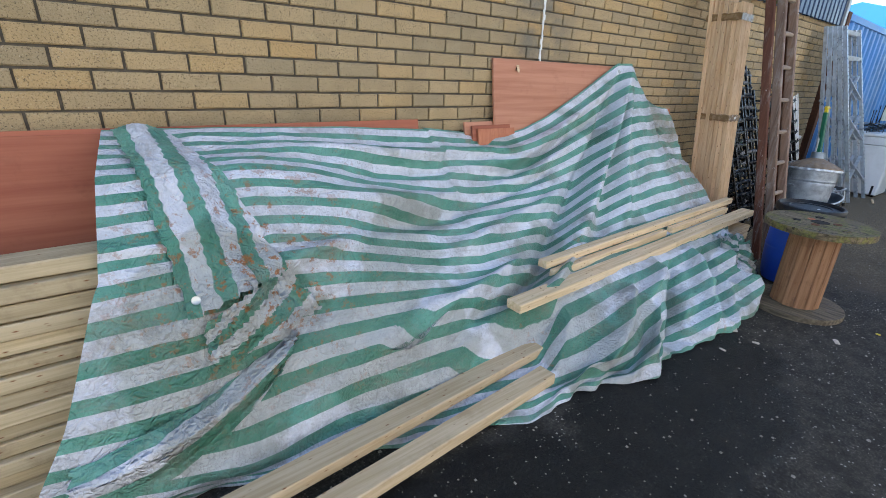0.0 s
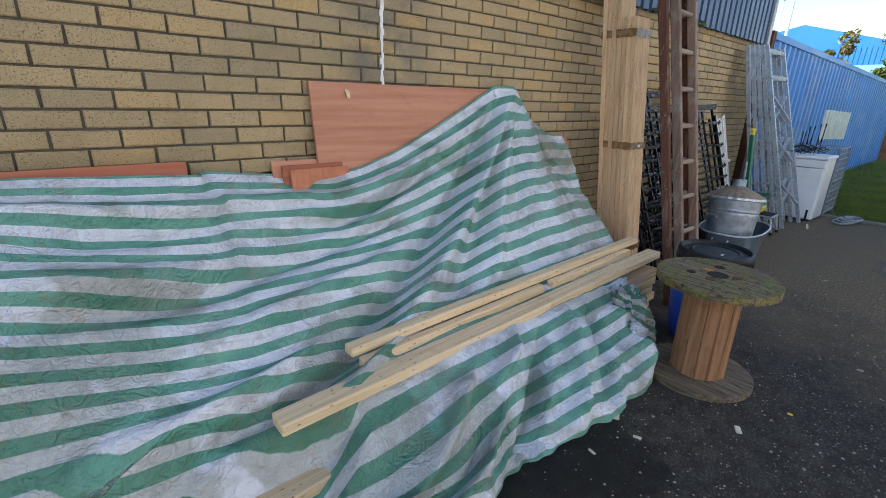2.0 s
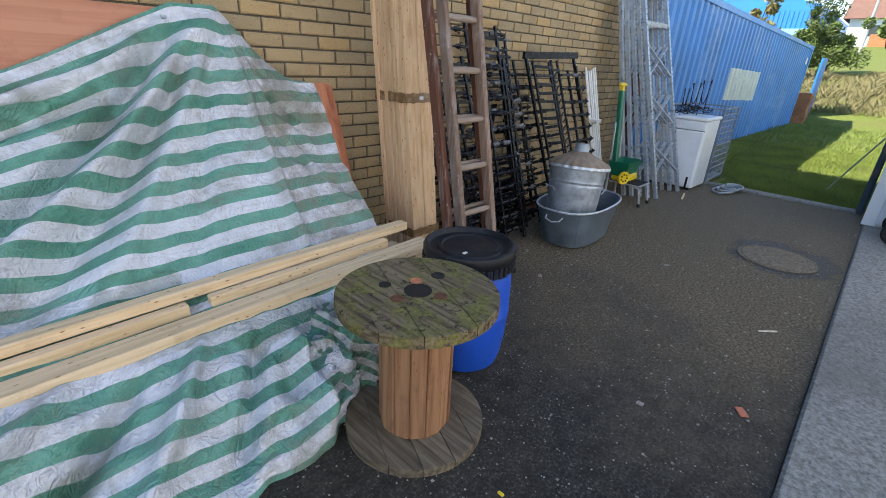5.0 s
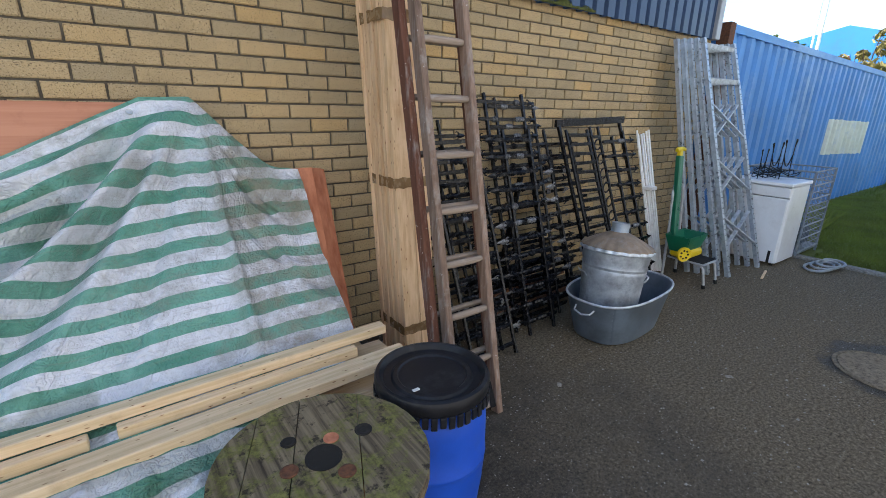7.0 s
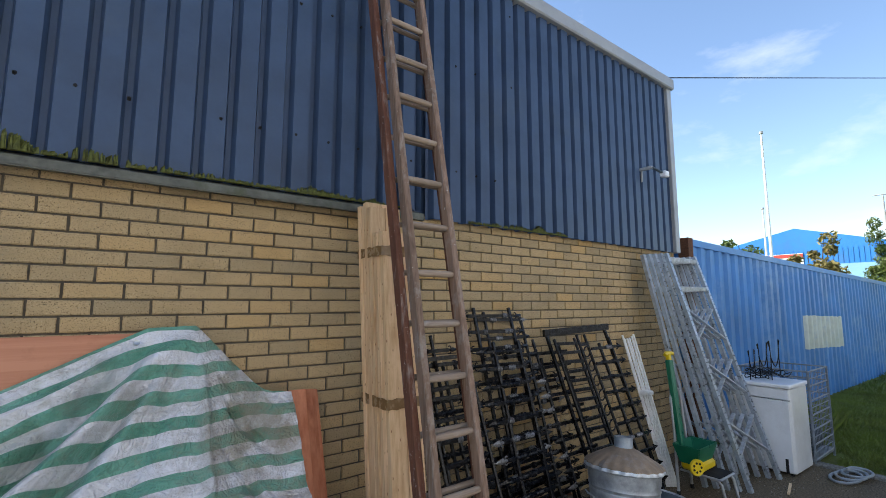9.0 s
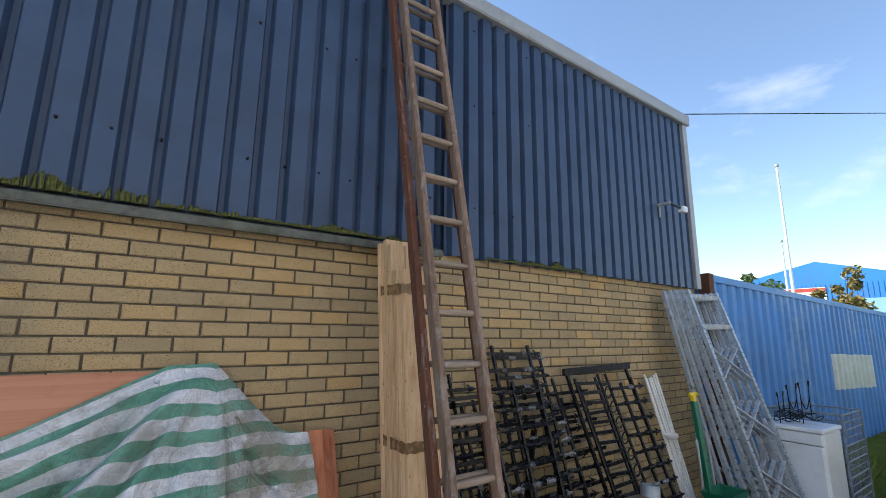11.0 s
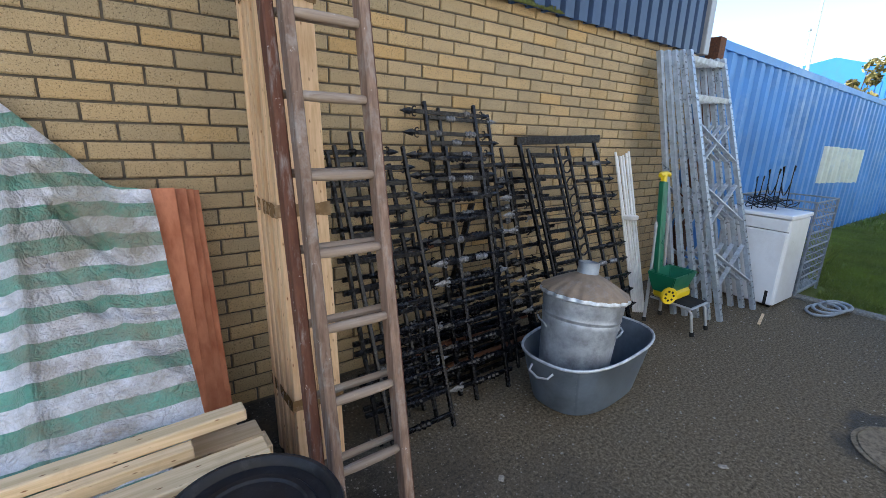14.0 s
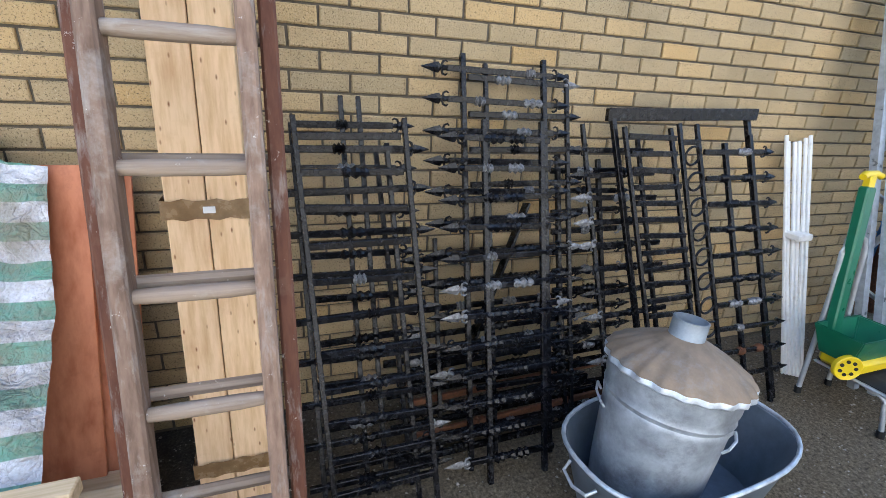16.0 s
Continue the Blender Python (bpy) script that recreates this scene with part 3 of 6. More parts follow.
# lime streak down the wall
bm = bmesh.new()
z = 1.49
while z < 2.2:
    dx, wd = rng.uniform(-0.004, 0.004), rng.uniform(0.006, 0.013)
    box(bm, (2.612 + dx - wd, -0.004, z), (2.612 + dx + wd, 0.006, z + 0.032), bevel=0.002)
    z += 0.03
o = part("lime_streak", bm, M_PVC, wall, "white lime run down the brickwork")

# rest of the building
solo("wall_east", B((8.47, 0.254, -0.3), (8.72, 9.0, 4.3)), M_CLAD, "end wall of the unit, dark sheeting", "wall", kind="structure")
solo("roof", B((WX0, -0.02, 4.30), (8.72, 9.0, 4.36)), M_TRIM, "flat grey roof deck of the unit", "roof", kind="structure")
solo("wall_upper", B((WX0, 0.03, 2.274), (8.46, 0.25, 4.296)), M_CLAD, "backing wall behind the sheeting", "wall", kind="structure")


def sheet(x0, x1, z0, z1, pitch, y_out, y_in):
    """Trapezoid profiled sheet in the plane of the wall."""
    prof, x = [], x0
    while x < x1:
        for dx, y in ((0.0, y_in), (0.026, y_in), (0.042, y_out), (pitch - 0.016, y_out)):
            if x + dx <= x1:
                prof.append((x + dx, y))
        x += pitch
    bm = bmesh.new()
    a = [bm.verts.new((px, py, z0)) for px, py in prof]
    b = [bm.verts.new((px, py, z1)) for px, py in prof]
    c = [bm.verts.new((px, py + 0.004, z0)) for px, py in prof]
    for i in range(len(prof) - 1):
        bm.faces.new((a[i], a[i + 1], b[i + 1], b[i]))
        bm.faces.new((a[i], c[i], c[i + 1], a[i + 1]))
    return bm


clad = thing("wall_cladding", (4, 0, 2.25), "navy profiled steel cladding with moss along its foot", "cladding")
tagged(clad, kind="structure")
part("sheet", sheet(3.018 - 0.1503 * 59, 5.02, 2.285, 4.30, 0.1503, -0.058, -0.012), M_CLAD, clad)
part("sheet", sheet(5.383 - 0.1505 * 2, 8.66, 2.235, 4.30, 0.1505, -0.060, -0.014), M_CLAD, clad)
bm = bmesh.new()
beam(bm, (WX0, -0.05, 2.262), (5.02, -0.05, 2.262), 0.085, 0.012, (0, -0.35, 1))
box(bm, (WX0, -0.094, 2.215), (5.02, -0.088, 2.25))
box(bm, (WX0, -0.092, 2.208), (5.02, -0.06, 2.214))
part("flashing", bm, M_FLASH, clad, "weathered grey drip flashing with lichen")
part("corner_trim", B((8.64, -0.075, 2.235), (8.735, 0.3, 4.30), bevel=0.006), M_TRIM, clad, "pale grey corner trim")
part("eaves_trim", B((WX0, -0.11, 4.26), (8.76, 0.02, 4.40), bevel=0.012), M_TRIM, clad, "grey folded eaves trim")
bm = bmesh.new()
for i in range(60):
    x = WX0 + 0.13 + 0.2 * i
    if x < 8.6:
        for zz in (2.62, 3.45, 4.1):
            if rng.random() < 0.7:
                tube(bm, [(x, -0.052, zz + rng.uniform(-.02, .02)), (x, -0.063, zz)], 0.008, 6)
tagged(part("screws", bm, M_RUBBER, clad, "dark fixing screws"), kind="stuff")
bm = bmesh.new()
for i in range(2000):
    x = rng.uniform(-2.5, 5.0) if i < 1700 else rng.uniform(5.0, 6.6)
    if noise.noise((x * 2.1, 3.3, 0)) < -0.12:
        continue
    z0 = (2.276 if x < 5.02 else 2.238)
    hgt = 0.008 + 0.085 * max(0, noise.noise((x * 7.0, 1.3, 2))) + rng.uniform(0, 0.016)
    y = rng.uniform(-0.078, -0.056)
    w = rng.uniform(0.003, 0.009)
    vs = [bm.verts.new(p) for p in ((x - w, y, z0), (x + w, y - 0.006, z0), (x + w * 0.4, y + 0.006, z0 + hgt), (x - w * 0.6, y - 0.004, z0 + hgt * 0.8))]
    bm.faces.new(vs)
    bm.faces.new([bm.verts.new(v.co + Vector((0.003, -0.007, 0.001))) for v in vs])
tagged(part("moss", bm, M_MOSS, clad, "yellow-green moss tufts"), kind="stuff")

cctv = thing("wall_lamp", (7.95, -0.06, 3.1), "small grey security lamp on a bracket on the cladding", "lamp")
part("bracket", B((7.92, -0.20, 3.09), (7.96, -0.055, 3.12), bevel=0.004), M_TRIM, cctv)
part("arm", tube(bmesh.new(), [(7.94, -0.19, 3.105), (8.12, -0.22, 3.07)], 0.014, 8), M_CONT2, cctv)
part("head", B((8.10, -0.26, 3.02), (8.19, -0.19, 3.09), bevel=0.01), M_GREY_W, cctv, "pale lamp head")
part("cable_stub", tube(bmesh.new(), [(7.95, -0.07, 3.09), (7.95, -0.07, 2.97)], 0.012, 6), M_TRIM, cctv)
bm = tube(bmesh.new(), [lerp((8.74, -0.05, 4.44), (40, -8.3, 10.9), i / 12) for i in range(13)], 0.007, 5)
solo("overhead_cable", bm, M_RUBBER, "thin dark overhead cable from the roof corner", "cable")

# ---- shipping container ----
cont = thing("shipping_container", (9.1, 0.02, 0), "blue corrugated steel shipping container with a faded cream patch", "shipping container")
cm = Matrix.Translation((9.08, 0.02, -0.02)) @ Matrix.Rotation(radians(-1.43), 4, "Z") @ Matrix.Rotation(radians(1.55), 4, "Y")
CL, CH = 11.3, 2.48
bm = bmesh.new()
prof, x = [], 0.1
while x < CL - 0.1:
    for dx, y in ((0.0, 0.0), (0.09, 0.0), (0.13, 0.036), (0.21, 0.036)):
        if x + dx < CL - 0.1:
            prof.append((x + dx, y))
    x += 0.25
a = [bm.verts.new((px, py + 0.01, 0.12)) for px, py in prof]
b = [bm.verts.new((px, py + 0.01, CH - 0.08)) for px, py in prof]
for i in range(len(prof) - 1):
    bm.faces.new((a[i], a[i + 1], b[i + 1], b[i]))
bmesh.ops.transform(bm, matrix=cm, verts=bm.verts[:])
part("side_panel", bm, M_CONT, cont, "corrugated blue side")
part("top_rail", B((0, -0.004, CH - 0.085), (CL, 0.06, CH), cm), M_CONT, cont)
part("bottom_rail", B((0, -0.004, 0.0), (CL, 0.06, 0.125), cm), M_CONT, cont)
part("corner_post", B((-0.02, -0.01, 0), (0.10, 0.12, CH + 0.01), cm), M_IRON_R, cont, "rusty corner post")
part("corner_post", B((CL - 0.1, -0.01, 0), (CL + 0.02, 0.12, CH + 0.01), cm), M_CONT, cont)
part("back_and_roof", B((0.02, 0.065, 0.05), (CL - 0.02, 2.42, CH - 0.03), cm), M_CONT, cont)
bm = bmesh.new()
row = []
for px, py in prof:
    if 3.98 < px < 6.2:
        row.append([bm.verts.new(cm @ Vector((px, py + 0.006, z + rng.uniform(-0.012, 0.012)))) for z in (0.98, 1.57)])
for q, w in zip(row, row[1:]):
    bm.faces.new((q[0], w[0], w[1], q[1]))
part("cream_patch", bm, M_PATCH, cont, "faded cream painted patch")
part("lock_plate", B((CL - 0.55, -0.012, CH - 0.5), (CL - 0.36, 0.004, CH - 0.33), cm), M_GREY_W, cont)

# ---- tarpaulin over the stack ----
def interp(x, table):
    return float(np.interp(x, [p[0] for p in table], [p[1] for p in table]))


HEM = [(-0.4, 1.16), (0.1, 1.155), (0.55, 1.15), (1.08, 1.135), (1.64, 1.10), (2.0, 1.055), (2.2, 1.04), (2.4, 1.07), (2.64, 1.145), (3.0, 1.30), (3.26, 1.425), (3.48, 1.53), (3.68, 1.535), (3.83, 1.37), (3.98, 1.21), (4.1, 1.19), (4.3, 1.16)]
GND = [(-0.5, -0.80), (0.3, -0.93), (1.3, -1.24), (2.1, -1.45), (2.5, -1.40), (3.3, -1.42), (3.6, -1.30), (4.2, -1.25)]
NU, NS = 300, 150
BREAK = (0.0, 0.26, 0.53, 0.70, 0.85, 1.0)


def sheet_face(x, z):
    """How far out the sheets and boards under the tarpaulin come at a place."""
    y = -0.03
    if 2.1 < x < 3.72:
        y = -0.03 - 0.122 * max(0.0, 1.505 - z)
    if x >= 3.9:
        y = -0.165 - 0.35 * max(0.0, 1.17 - z) if x > 4.02 else -0.03 - (x - 3.9) * 1.1
    if x < 1.6:
        y = -0.125 - 0.2 * max(0.0, 1.15 - z)
    if x < 0.5 and z < 0.86:
        y = -0.645
    return y


def profile(x):
    left = float(np.clip((1.7 - x) / 1.3, 0, 1))
    left = left * left * (3 - 2 * left)
    hz = interp(x, HEM)
    hem = np.array((sheet_face(x, hz) - 0.012, hz))
    rs = np.array((-0.70, 0.44))
    mid_r = hem * 0.5 + rs * 0.5 + np.array((0.055, -0.02))
    mid_l = np.array((-0.47, 1.03))
    sh = rs * (1 - left) + np.array((-0.71, 0.73)) * left
    fr = np.array((-1.0, 0.35)) * (1 - left) + np.array((-0.82, 0.40)) * left
    gr = np.array((interp(x, GND), 0.008))
    flat = float(np.clip((2.45 - x) / 0.6, 0, 1)) * float(np.clip((x + 0.2) / 0.5, 0, 1))
    knee = (fr * 0.45 + gr * 0.55) * (1 - flat) + np.array((min(-0.93, gr[0] + 0.12), 0.035)) * flat
    fr = fr * (1 - 0.45 * flat) + np.array((-0.86, 0.30)) * 0.45 * flat
    return np.array([hem, mid_r * (1 - left) + mid_l * left, sh, fr, knee, gr])


FOLDS = [  # x, s of both ends, width in metres, height
    (3.58, 0.00, 1.95, 0.56, 0.055, -0.085), (3.66, 0.02, 2.18, 0.57, 0.055, 0.085), (3.50, 0.0, 1.5, 0.28, 0.05, -0.06), (3.52, 0.02, 1.2, 0.22, 0.04, 0.05),
    (3.60, 0.05, 2.55, 0.55, 0.05, -0.055), (3.62, 0.05, 2.85, 0.54, 0.045, 0.045), (3.45, 0.05, 0.7, 0.13, 0.045, 0.045), (3.3, 0.10, 1.0, 0.21, 0.04, -0.04),
    (3.62, 0.08, 3.2, 0.53, 0.035, -0.03), (2.9, 0.12, 0.8, 0.34, 0.05, 0.045), (2.7, 0.18, 0.9, 0.41, 0.045, -0.045), (2.5, 0.30, 1.3, 0.48, 0.05, 0.04),
    (3.695, 0.06, 3.72, 0.56, 0.018, 0.045), (3.80, 0.12, 4.1, 0.20, 0.04, -0.035), (3.9, 0.25, 4.15, 0.5, 0.04, 0.025), (3.75, 0.2, 4.1, 0.4, 0.025, -0.02), (3.78, 0.32, 4.16, 0.30, 0.02, 0.02),
    (2.05, 0.56, 0.9, 0.80, 0.06, -0.09), (2.2, 0.58, 1.1, 0.90, 0.05, 0.08), (1.6, 0.6, 0.6, 0.97, 0.05, -0.06), (1.85, 0.52, 0.8, 0.72, 0.04, 0.05),
    (2.7, 0.70, 2.0, 0.97, 0.045, 0.09), (2.9, 0.72, 2.35, 1.0, 0.04, -0.09), (3.1, 0.70, 2.7, 0.99, 0.04, 0.09), (3.3, 0.72, 3.0, 1.0, 0.035, -0.08),
    (3.4, 0.74, 3.35, 1.0, 0.035, 0.09), (2.4, 0.73, 1.6, 0.92, 0.045, 0.075), (1.9, 0.74, 1.1, 0.88, 0.04, 0.06), (2.6, 0.76, 1.8, 0.98, 0.03, -0.06), (2.2, 0.78, 1.4, 0.99, 0.03, 0.05),
    (0.9, 0.45, 0.1, 0.62, 0.05, 0.045), (0.8, 0.58, -0.1, 0.78, 0.05, -0.05), (1.2, 0.62, 0.2, 0.86, 0.05, 0.055), (1.0, 0.75, 0.0, 0.95, 0.05, -0.05),
]


def tarp_point(u, s):
    xl = np.interp(s, (0, 0.5, 1), (0.10, 0.0, -0.38))
    xr = np.interp(s, (0, 0.53, 0.62, 0.75, 0.88, 1), (4.12, 4.16, 4.03, 3.68, 3.60, 3.46))
    x = xl + (xr - xl) * u
    return x


def build_tarp():
    U = np.linspace(0, 1, NU)
    S = np.linspace(0, 1, NS)
    P = np.zeros((NU, NS, 3))
    V = np.zeros((NU, NS, 2))
    for j, s in enumerate(S):
        for i, u in enumerate(U):
            x = tarp_point(u, s)
            pr = profile(x)
            P[i, j] = (x, np.interp(s, BREAK, pr[:, 0]), np.interp(s, BREAK, pr[:, 1]))
            V[i, j] = (x, np.interp(s, BREAK, (0, 0.56, 1.13, 1.50, 1.78, 2.06)) + 0.03)
            V[i, j, 1] += 0.07 * s * float(np.clip(x, 0, 2.2))
            turn = float(np.clip((x - 3.62) / 0.12, 0, 1))
            V[i, j, 1] += 1.02 * (1.535 - interp(x, HEM)) * turn * max(0.0, 1 - s / 0.53)
    for _ in range(14):
        P[:, 1:-1, 1:] = 0.25 * P[:, :-2, 1:] + 0.5 * P[:, 1:-1, 1:] + 0.25 * P[:, 2:, 1:]
    for _ in range(10):
        P[1:-1, 1:, 1:] = 0.25 * P[:-2, 1:, 1:] + 0.5 * P[1:-1, 1:, 1:] + 0.25 * P[2:, 1:, 1:]
    # outward normals
    du, ds = np.gradient(P, axis=0), np.gradient(P, axis=1)
    N = np.cross(ds, du)
    N /= np.linalg.norm(N, axis=2, keepdims=True) + 1e-9
    N[N[..., 1] > 0.2] *= -1
    D = np.zeros((NU, NS))
    X = P[..., 0]
    SM = np.broadcast_to(S * 1.9, (NU, NS))
    for x0, s0, x1, s1, w, h in FOLDS:
        ax, ay, bx, by = x0, s0 * 1.9, x1, s1 * 1.9
        L2 = (bx - ax) ** 2 + (by - ay) ** 2
        t = np.clip(((X - ax) * (bx - ax) + (SM - ay) * (by - ay)) / L2, 0, 1)
        d = np.hypot(X - ax - t * (bx - ax), SM - ay - t * (by - ay))
        ww = w * (0.55 + 0.7 * t)
        D += 1.25 * h * np.exp(-(d / ww) ** 2) * np.clip(4 * t + 0.25, 0, 1) * np.clip(5 * (1 - t) + 0.2, 0, 1)
    for i in range(NU):
        for j in range(NS):
            x, s = X[i, j], S[j]
            low = np.clip((s - 0.66) / 0.12, 0, 1)
            bunch = low * np.clip((x - 2.9) / 0.5, 0, 1)
            n1 = noise.noise((x * 2.2, s * 5, 1.0)) * 0.022
            n2 = noise.noise((x * 6.0 + s * 3, s * 11, 4.0)) * (0.007 + 0.022 * low)
            n3 = (0.5 - abs(noise.noise((x * 4.0 + s * 6, s * 15 - x * 2, 9.0)))) * (0.010 + 0.065 * low + 0.07 * bunch)
            n4 = noise.noise((x * 17, s * 33, 2.0)) * (0.003 + 0.005 * low + 0.01 * bunch)
            wrinkle = 0.010 * float(np.clip((x - 3.68) / 0.05, 0, 1)) * (0.5 - abs(noise.noise((x * 9, s * 22, 6.0)))) * 2
            n5 = (0.5 - abs(noise.noise((x * 10 + s * 5, s * 21 - x * 3, 13.0)))) * (0.008 + 0.012 * float(np.clip((x - 3.66) / 0.06, 0, 1))) * (1 - low)
            D[i, j] += n1 + n2 + n3 + n4 + n5 + wrinkle
    edge = np.clip(S / 0.05, 0.15, 1)
    D *= 1 - 0.8 * np.clip((S - 0.60) / 0.12, 0, 1)[None, :] * np.clip((2.3 - X) / 1.0, 0, 1)
    P += N * (D * edge)[..., None]
    for i in range(NU):
        for j in range(NS):
            P[i, j, 1] = min(P[i, j, 1], sheet_face(P[i, j, 0], P[i, j, 2]) - 0.01)
    for _ in range(2):
        P[1:-1, 1:-1] = 0.5 * P[1:-1, 1:-1] + 0.125 * (P[:-2, 1:-1] + P[2:, 1:-1] + P[1:-1, :-2] + P[1:-1, 2:])
    for i in range(NU):
        for j in range(NS):
            if -0.6 < P[i, j, 0] < 2.3:
                P[i, j, 2] = min(P[i, j, 2], 0.072 + 0.9 * max(0.0, P[i, j, 0] - 1.62) + 3.0 * max(0.0, P[i, j, 1] + 0.99))
    P[..., 2] = np.maximum(P[..., 2], 0.006 + 0.01 * np.abs(np.sin(X * 9)))
    # ragged front hem
    for i in range(NU):
        w = 0.09 * noise.noise((X[i, -1] * 3.1, 0.3, 0)) + 0.03 * noise.noise((X[i, -1] * 11, 5.3, 0))
        for q in range(1, 26):
            P[i, -q, 1] += w * (1 - (q - 1) / 25)
        P[i, -1, 2] = 0.006 + 0.02 * max(0, noise.noise((X[i, -1] * 4, 7, 0)))
    verts = P.reshape(-1, 3)
    faces = [(i * NS + j, i * NS + j + 1, (i + 1) * NS + j + 1, (i + 1) * NS + j) for i in range(NU - 1) for j in range(NS - 1)]
    ob = from_arrays("sheet", verts, faces, M_TARP, True)
    uv = ob.data.uv_layers.new(name="UVMap")
    loops = np.array([l.vertex_index for l in ob.data.loops])
    uv.data.foreach_set("uv", V.reshape(-1, 2)[loops].ravel())
    return ob, P


tarp = thing("tarpaulin", (1.8, -0.9, 0), "green and white striped tarpaulin, creased and rust-stained, over stacked boards", "tarpaulin")
sheet_ob, TP = build_tarp()
attach(sheet_ob, tarp)


def on_tarp(x, s, lift=0.0):
    j = int(round(s * (NS - 1)))
    i = int(np.argmin(np.abs(TP[:, j, 0] - x)))
    p = TP[i, j]
    return Vector((p[0], p[1] - lift, p[2] + lift * 0.7))


def flap(name, corners, uvs, nu, nv, lift, wave, label):
    """A folded-over layer between four points (x, s) on the sheet."""
    vs, fs, uu = [], [], []
    for i in range(nu):
        for j in range(nv):
            a, b = i / (nu - 1), j / (nv - 1)
            q = [(1 - a) * (1 - b), a * (1 - b), a * b, (1 - a) * b]
            x = sum(w * c[0] for w, c in zip(q, corners))
            s = sum(w * c[1] for w, c in zip(q, corners))
            p = on_tarp(x, s, lift * (0.35 + math.sin(math.pi * min(1, a * 1.2))) + wave * noise.noise((x * 9, s * 14, 3)) + 0.006)
            vs.append(p)
            uu.append((sum(w * c[0] for w, c in zip(q, uvs)), sum(w * c[1] for w, c in zip(q, uvs))))
    for i in range(nu - 1):
        for j in range(nv - 1):
            fs.append((i * nv + j, i * nv + j + 1, (i + 1) * nv + j + 1, (i + 1) * nv + j))
    ob = from_arrays(name, vs, fs, M_TARP, True)
    uv = ob.data.uv_layers.new(name="UVMap")
    for l in ob.data.loops:
        uv.data[l.index].uv = uu[l.vertex_index]
    attach(ob, tarp)
    return tagged(ob, label)


flap("folded_flap", [(0.13, 0.01), (0.30, 0.015), (0.54, 0.545), (0.205, 0.585)], [(0, 0.01), (0, 0.16), (1.0, 0.345), (1.0, 0.01)], 46, 30, 0.03, 0.010, "corner of the sheet folded over, stripes running down, rusty")
flap("folded_flap", [(0.24, 0.595), (0.54, 0.54), (0.66, 0.615), (0.24, 0.672)], [(0, 0.45), (0.3, 0.62), (0.4, 0.78), (0.1, 0.70)], 40, 24, 0.03, 0.012, "loose turned-back fold of the sheet")
flap("folded_flap", [(0.55, 0.64), (0.45, 0.70), (-0.22, 0.93), (-0.16, 0.78)], [(0, 0.06), (0, 0.16), (0.95, 0.16), (0.95, 0.0)], 40, 14, 0.02, 0.02, "hem strip doubled over")
vs, fs, uu = [], [], []
BN, BM_ = 90, 44
for i in range(BN):
    for j in range(BM_):
        a, e = 2 * math.pi * i / BN, math.pi * 0.5 * j / (BM_ - 1)
        d = Vector((math.cos(a) * math.cos(e), math.sin(a) * math.cos(e), math.sin(e)))
        rr = 0.78 + 0.55 * (0.5 - abs(noise.noise(d * 2.6 + Vector((1, 5, 2))))) + 0.22 * (0.5 - abs(noise.noise(d * 6.5))) + 0.05 * noise.noise(d * 16)
        vs.append((3.60 + 0.21 * rr * d.x, -1.10 + 0.20 * rr * d.y, 0.004 + 0.36 * rr * d.z))
        uu.append((i / BN, 0.45 * d.z * rr + 0.16 * d.x + 0.1 * noise.noise(d * 2.0)))
for i in range(BN):
    for j in range(BM_ - 1):
        fs.append((i * BM_ + j, ((i + 1) % BN) * BM_ + j, ((i + 1) % BN) * BM_ + j + 1, i * BM_ + j + 1))
heap = from_arrays("bunched_corner", vs, fs, M_TARP, True)
uv = heap.data.uv_layers.new(name="UVMap")
for l in heap.data.loops:
    uv.data[l.index].uv = uu[l.vertex_index]
attach(heap, tarp)
tagged(heap, "crumpled spare corner of the sheet")
M_EYELET = simple("brass_eyelet", (0.55, 0.55, 0.52), 0.35, 0.9)
for ex, es in ((3.44, 0.03), (0.20, 0.012), (0.225, 0.565)):
    p = on_tarp(ex, es, 0.05 if es > .3 else 0.02)
    bm = lathe(bmesh.new(), [(0.006, 0.002), (0.013, 0.004), (0.014, 0.0), (0.006, -0.002)], 16, Matrix.Translation(p) @ Matrix.Rotation(radians(62), 4, "X"))
    part("eyelet", bm, M_EYELET, tarp, "metal eyelet", True)


# ---- sheets and boards behind and under the tarpaulin ----
def leaning_sheet(name, x0, x1, base, top, thick, material, label, skew=0.0):
    """A board that leans: base and top are (y, z) of its front face."""
    bm = bmesh.new()
    d = Vector((0, top[0] - base[0], top[1] - base[1])).normalized()
    n = Vector((0, d.z, -d.y)) * thick
    f = [Vector((x0 + skew, *base)), Vector((x1 + skew, *base)), Vector((x1, *top)), Vector((x0, *top))]
    a = [bm.verts.new(p) for p in f]
    b = [bm.verts.new(p + n) for p in f]
    bm.faces.new(a)
    bm.faces.new(b[::-1])
    for k in range(4):
        bm.faces.new((a[k], b[k], b[(k + 1) % 4], a[(k + 1) % 4]))
    bmesh.ops.bevel(bm, geom=bm.edges[:], offset=0.0015, segments=1, affect="EDGES")
    return solo(name, bm, material, label, "plywood sheet", "plywood sheets against the wall")


